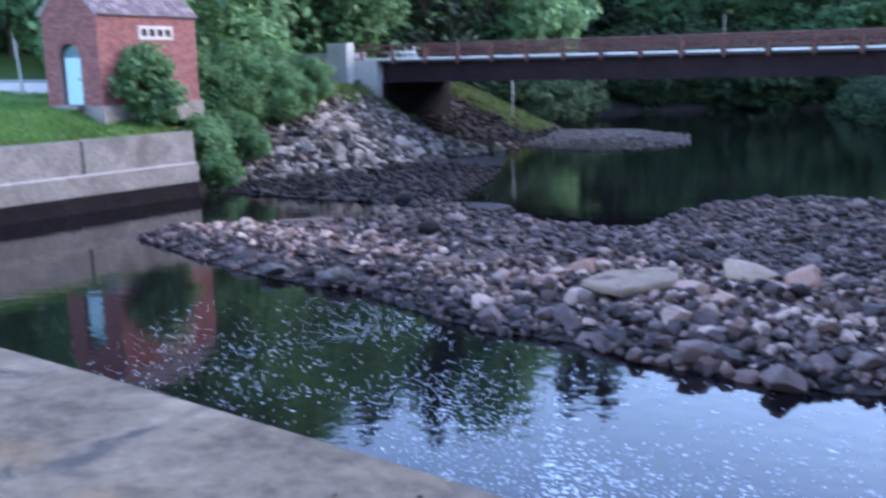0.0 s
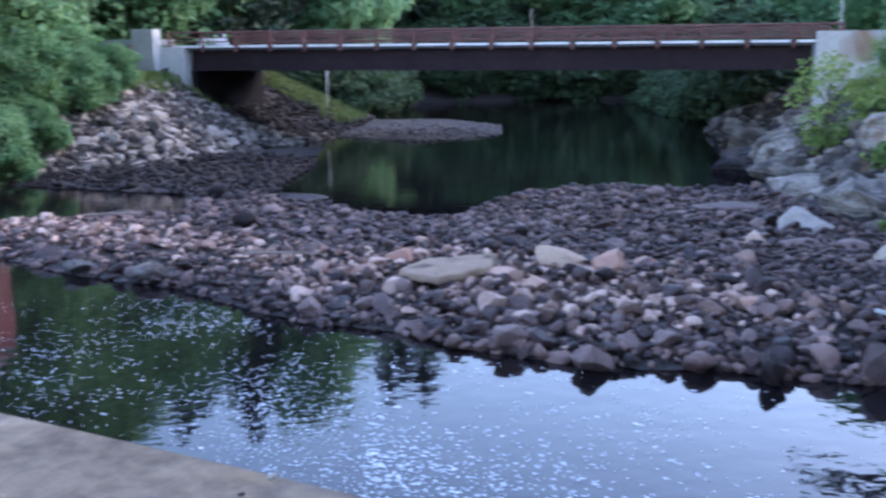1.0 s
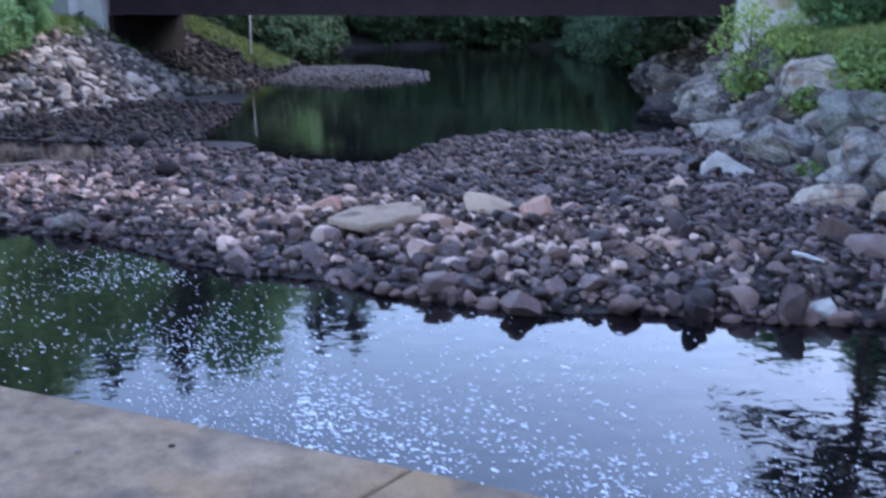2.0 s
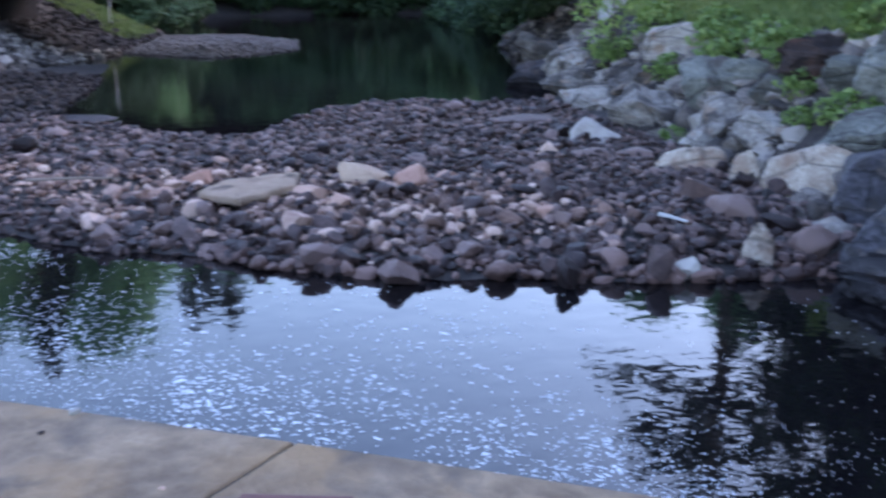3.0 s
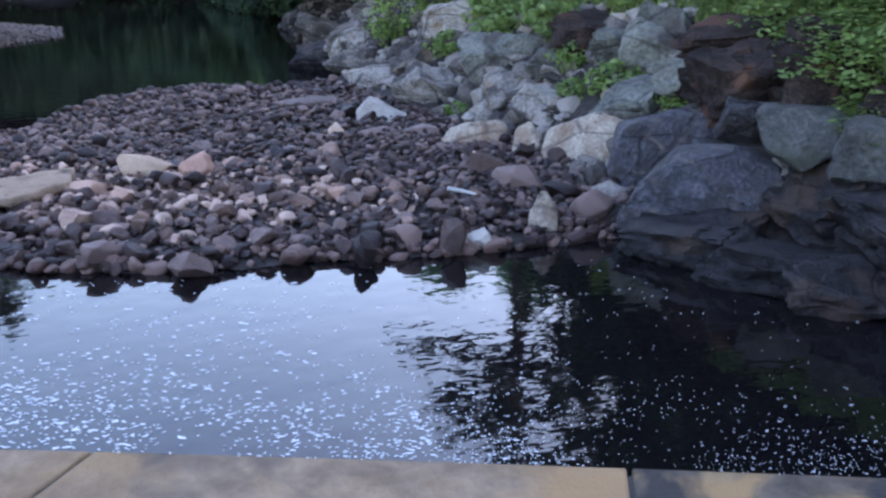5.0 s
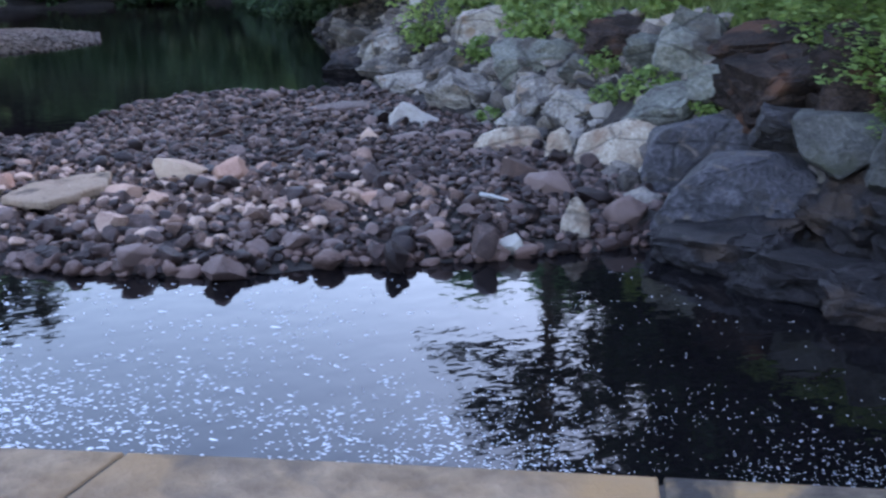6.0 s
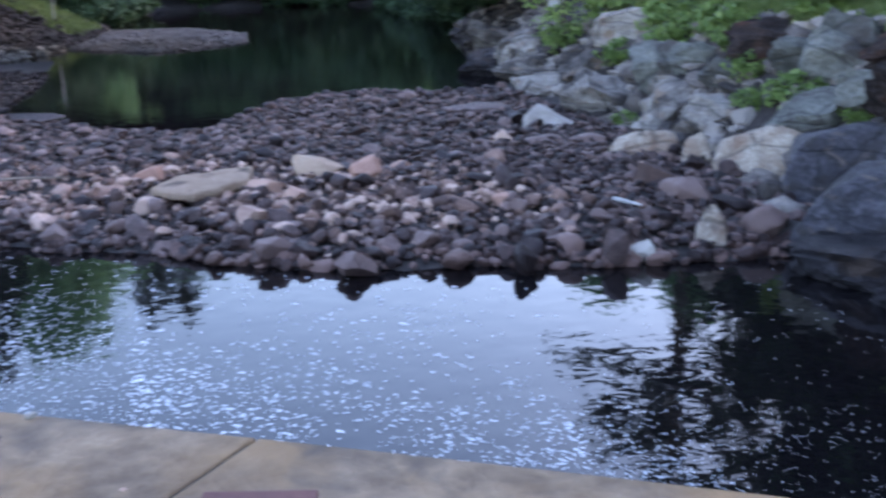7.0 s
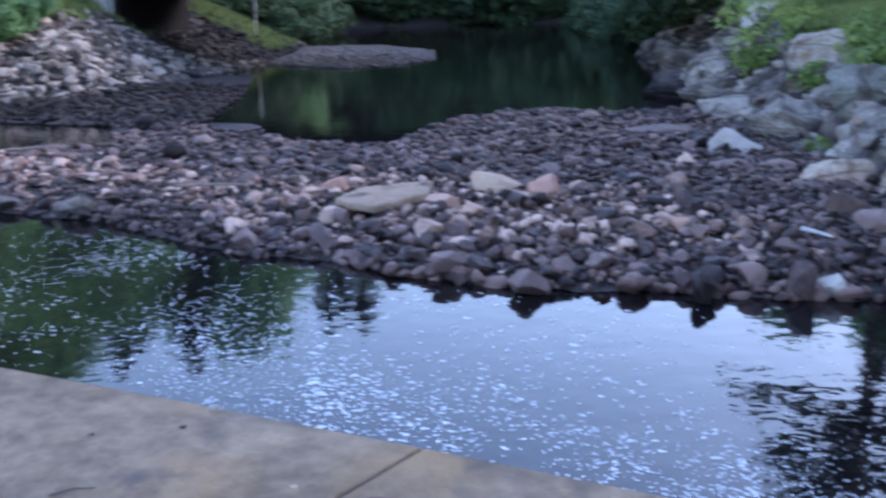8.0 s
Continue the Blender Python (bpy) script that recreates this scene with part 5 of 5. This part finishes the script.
for sgn in (1, -1):
    slope = math.degrees(math.atan2(ZP - ZE, HW / 2))
    width = math.hypot(HW / 2 + 0.1, (ZP - ZE) * (HW / 2 + 0.1) / (HW / 2))
    bm = bmesh.new()
    box((width, HL + 0.16, 0.08), (0, 0, 0), 0.0, 0, bm)
    cxr = -HW / 2 + sgn * (HW / 2 + 0.1) / 2
    zr = ZP + 0.06 - (ZP - ZE) * (HW / 2 + 0.1) / 2 / (HW / 2)
    bmesh.ops.transform(bm, matrix=pose(cxr, HL / 2, zr, 0, sgn * slope, 0), verts=bm.verts[:])
    slope_part = part("roof_slope", bm, "roof", house, "weathered grey slate roof")
    slate = mesh_of("slate", box((width / 8 + 0.03, (HL + 0.16) / 16 - 0.014, 0.022), (0, 0, 0), 0.004), "roof_slate")
    for i in range(8):
        for j in range(16):
            ob = new("slate", slate)
            ob.parent = slope_part
            ob.matrix_local = pose(cxr, HL / 2, zr, 0, sgn * slope, 0) @ pose(-width / 2 + width * (i + 0.5) / 8, -(HL + 0.16) / 2 + (HL + 0.16) * (j + 0.5) / 16, 0.055 + 0.006 * ((i + j) % 2), 0, 2 * sgn, 0)

# ---------------------------------------------------------------- road furniture and small things
rail = empty("guard_rail", pose(0, 0, 0))
tagged(rail, "pale galvanised guard rail beside the road", "guard rail")
ga = [(e0.x - 1.5 - 2.6 * i, e0.y - 3.2 + 1.05 * i, 5.0) for i in range(9)]
for a in ga:
    part("post", box((0.12, 0.12, 1.1), (a[0], a[1], a[2] - 0.1), 0.01), "wood", rail)
for a, b in zip(ga, ga[1:]):
    part("rail", box((math.dist(a, b) + 0.03, 0.05, 0.3), ((a[0] + b[0]) / 2, (a[1] + b[1]) / 2 - 0.1, 5.3), 0.02, math.degrees(math.atan2(b[1] - a[1], b[0] - a[0]))), "galv", rail)


def pole(x, y, h, r, mat, label, lean=(0, 0), name="pole"):
    z = level(x, y)
    bm = tube([(x, y, z - 0.5), (x + lean[0] * 0.5, y + lean[1] * 0.5, z + h / 2), (x + lean[0], y + lean[1], z + h)], [r, r * 0.9, r * 0.75], 10)
    return tagged(new(name, mesh_of(name, bm, mat, True)), label, name.replace("_", " "))


# parked car beyond the bridge
car = empty("parked_car", pose(-13.8, 59.4, 4.5, 0, 0, 104))
tagged(car, "white car standing on the road behind the railing", "car")
bm = box((4.2, 1.75, 0.62), (0, 0, 0.62), 0.14)
part("body", bm, "white_paint", car)
cab = bmesh.new()
lo = [(-1.7, -0.8), (1.0, -0.8), (1.0, 0.8), (-1.7, 0.8)]
hi = [(-1.3, -0.66), (0.35, -0.66), (0.35, 0.66), (-1.3, 0.66)]
bv = [cab.verts.new((*q, 0.92)) for q in lo] + [cab.verts.new((*q, 1.45)) for q in hi]
for f in ((4, 5, 6, 7), (0, 1, 5, 4), (1, 2, 6, 5), (2, 3, 7, 6), (3, 0, 4, 7)):
    cab.faces.new([bv[i] for i in f])
bmesh.ops.bevel(cab, geom=cab.edges[:], offset=0.06, segments=2, affect="EDGES")
cabin = part("cabin", cab, "white_paint", car)
part("rear_window", box((0.02, 1.2, 0.34), (-1.56, 0, 1.2), 0.01), "glass", cabin)
part("windscreen", box((0.02, 1.2, 0.34), (0.74, 0, 1.2), 0.01), "glass", cabin)
for x in (-1.3, 1.3):
    for y in (-0.78, 0.78):
        bm = bmesh.new()
        bmesh.ops.create_cone(bm, cap_ends=True, segments=20, radius1=0.31, radius2=0.31, depth=0.2, matrix=pose(x, y, 0.31, 90, 0, 0))
        part("wheel", bm, "rubber", car)

# things lying on the crest
plate = new("steel_plate", mesh_of("steel_plate", box((0.34, 0.2, 0.025), (0, 0, 0), 0.006), "rust"))
plate.matrix_world = pose(0.075, 2.5, CREST + 0.0125, 0, 0, -14)
tagged(plate, "dark rusty steel plate lying on concrete", "plate")

for x, y, z, r, mat, lab in ((-0.644, 3.344, 0.011, 0.02, "wall_concrete", "pale pebble near the edge of the concrete"), (-0.728, 3.208, 0.006, 0.012, "wet", "small dark pebble on the concrete"), (-1.048, 3.187, 0.006, 0.013, "wet", "small dark pebble on the concrete"),
                            (-0.3, 2.75, 0.005, 0.01, "dry", "small brown pebble on the concrete"), (0.6, 2.4, 0.005, 0.011, "dry", "small brown pebble on the concrete")):
    boulder(x, y, CREST + z, r * 2.2, r * 1.6, r * 1.3, 20, int(abs(x) * 100) + 300, mat, lab, "pebble")
tw = new("twig", mesh_of("twig", tube([(-1.06, 2.765, CREST + 0.006), (-0.99, 2.79, CREST + 0.012), (-0.925, 2.797, CREST + 0.006)], [0.005, 0.004, 0.002], 6), "bark"))
tagged(tw, "thin dark twig lying on the concrete", "twig")


# ---------------------------------------------------------------- grass
def tufts(name, spots, tall, mat, label, rng, blades=9):
    """Tufts of bent blades, joined."""
    n = len(spots) * blades
    base = np.repeat(spots, blades, 0) + np.column_stack([rng.normal(0, 0.09, (n, 2)), np.full(n, -0.03)])
    a = rng.uniform(0, 2 * math.pi, n)
    side = np.column_stack([np.cos(a), np.sin(a), np.zeros(n)])
    out = np.column_stack([-np.sin(a), np.cos(a), np.zeros(n)])
    h = (tall * rng.uniform(0.5, 1.3, n))[:, None]
    w = 0.03 * tall / 0.4
    v = np.stack([base - side * w, base + side * w, base + out * h * 0.2 + [0, 0, 1] * h * 0.65 + side * w * 0.7, base + out * h * 0.2 + [0, 0, 1] * h * 0.65 - side * w * 0.7, base + out * h * 0.6 + [0, 0, 1] * h * 0.95], 1).reshape(-1, 3)
    i = np.arange(n) * 5
    me = bpy.data.meshes.new(name)
    me.vertices.add(5 * n)
    me.vertices.foreach_set("co", v.ravel())
    me.loops.add(7 * n)
    me.loops.foreach_set("vertex_index", np.stack([i, i + 1, i + 2, i + 3, i + 3, i + 2, i + 4], 1).ravel())
    me.polygons.add(2 * n)
    me.polygons.foreach_set("loop_start", np.stack([np.arange(n) * 7, np.arange(n) * 7 + 4], 1).ravel())
    me.materials.append(M[mat])
    me.update(calc_edges=True)
    return tagged(new(name, me), label, "grass", kind="stuff")


rng = np.random.default_rng(77)
q = rng.uniform((11.5, 8), (24, 46), (9000, 2))
z = height(q)
ok = (z > 2.75 + 0.9 * ripple(q, 0.6, 4.0)) & (inside_by(q, RIGHT) > 3.0)
tufts("bank_grass", np.column_stack([q, z])[ok], 0.32, "blade", "long green grass and weeds on the bank top", rng)
q = np.concatenate([rng.uniform((-40, 26), (-16, 50), (6000, 2)), rng.uniform((-24, 25), (-16.5, 36), (6500, 2))])
q = q[inside_by(q, LEFT) > 0.7]
tufts("lawn_grass", np.column_stack([q, height(q)]), 0.17, "lawn_blade", "short green grass behind the retaining wall", rng, 7)
q = rng.uniform((-18, 37), (-9, 54), (2600, 2))
z = height(q)
ok = (inside_by(q, LEFT) > 4.2) & (inside_by(q, RIP) < 0.6)
tufts("bank_grass", np.column_stack([q, z])[ok], 0.4, "blade", "rough grass above the stony bank", rng)
q = rng.uniform((-12, 57.5), (-4.5, 66), (2200, 2))
z = height(q)
ok = (z > 0.3) & ((q - np.array(P0)) @ np.array(v) > 10.5 - 0.8 * ripple(q, 0.8, 6.0))
tufts("bank_grass", np.column_stack([q, z])[ok], 0.35, "blade", "bright grass on the bank beyond the bridge", rng)
fern = broad_tree("fern_clump", 0.8, 1.3, 0.1, 14, 380, 0.12, 63, "leaf_light", label="light green ferns growing between rocks", cat="fern")
put(fern, 12.2, 17.7, 1.0, 0, -0.1)
for x, y, k in ((12.6, 20.2, 0.8), (11.9, 19.0, 0.6), (13.3, 22.0, 1.2), (13.2, 25.3, 1.3), (13.9, 27.0, 1.3), (13.0, 33.0, 1.2), (14.4, 20.3, 1.3), (12.2, 15.4, 0.7), (10.9, 23.2, 0.6), (13.6, 23.6, 1.1), (14.2, 31.8, 1.4), (12.6, 27.2, 1.0)):
    more(fern, x, y, k, x * 90, -0.05)
for x, y, h, r, mat, lab, lean in ((-7.3, 61.5, 2.6, 0.05, "birch", "slender pale trunk on the far bank", (0.05, 0)),
                                   (-27.9, 41.5, 2.6, 0.06, "birch", "leaning pale post beside the drive", (-0.2, 0)), (17.6, 44.0, 4.0, 0.035, "birch", "pale sign post at the bridge end", (0, 0))):
    pole(x, y, h, r, mat, lab, lean, "post")
tagged(new("post", mesh_of("post", tube([(4.75, 53.4, 5.05), (4.75, 53.4, 6.95)], [0.055, 0.05], 10), "wall_concrete")), "pale bare post behind the bridge railing", "post")
q = np.array([A.lerp(B, k) - side * 0.65 for k in rng.uniform(0.3, 1, 260)])
tufts("wall_weeds", np.column_stack([q, np.full(len(q), 2.43)]), 0.22, "blade", "weeds growing along the top of the wall", rng, 6)
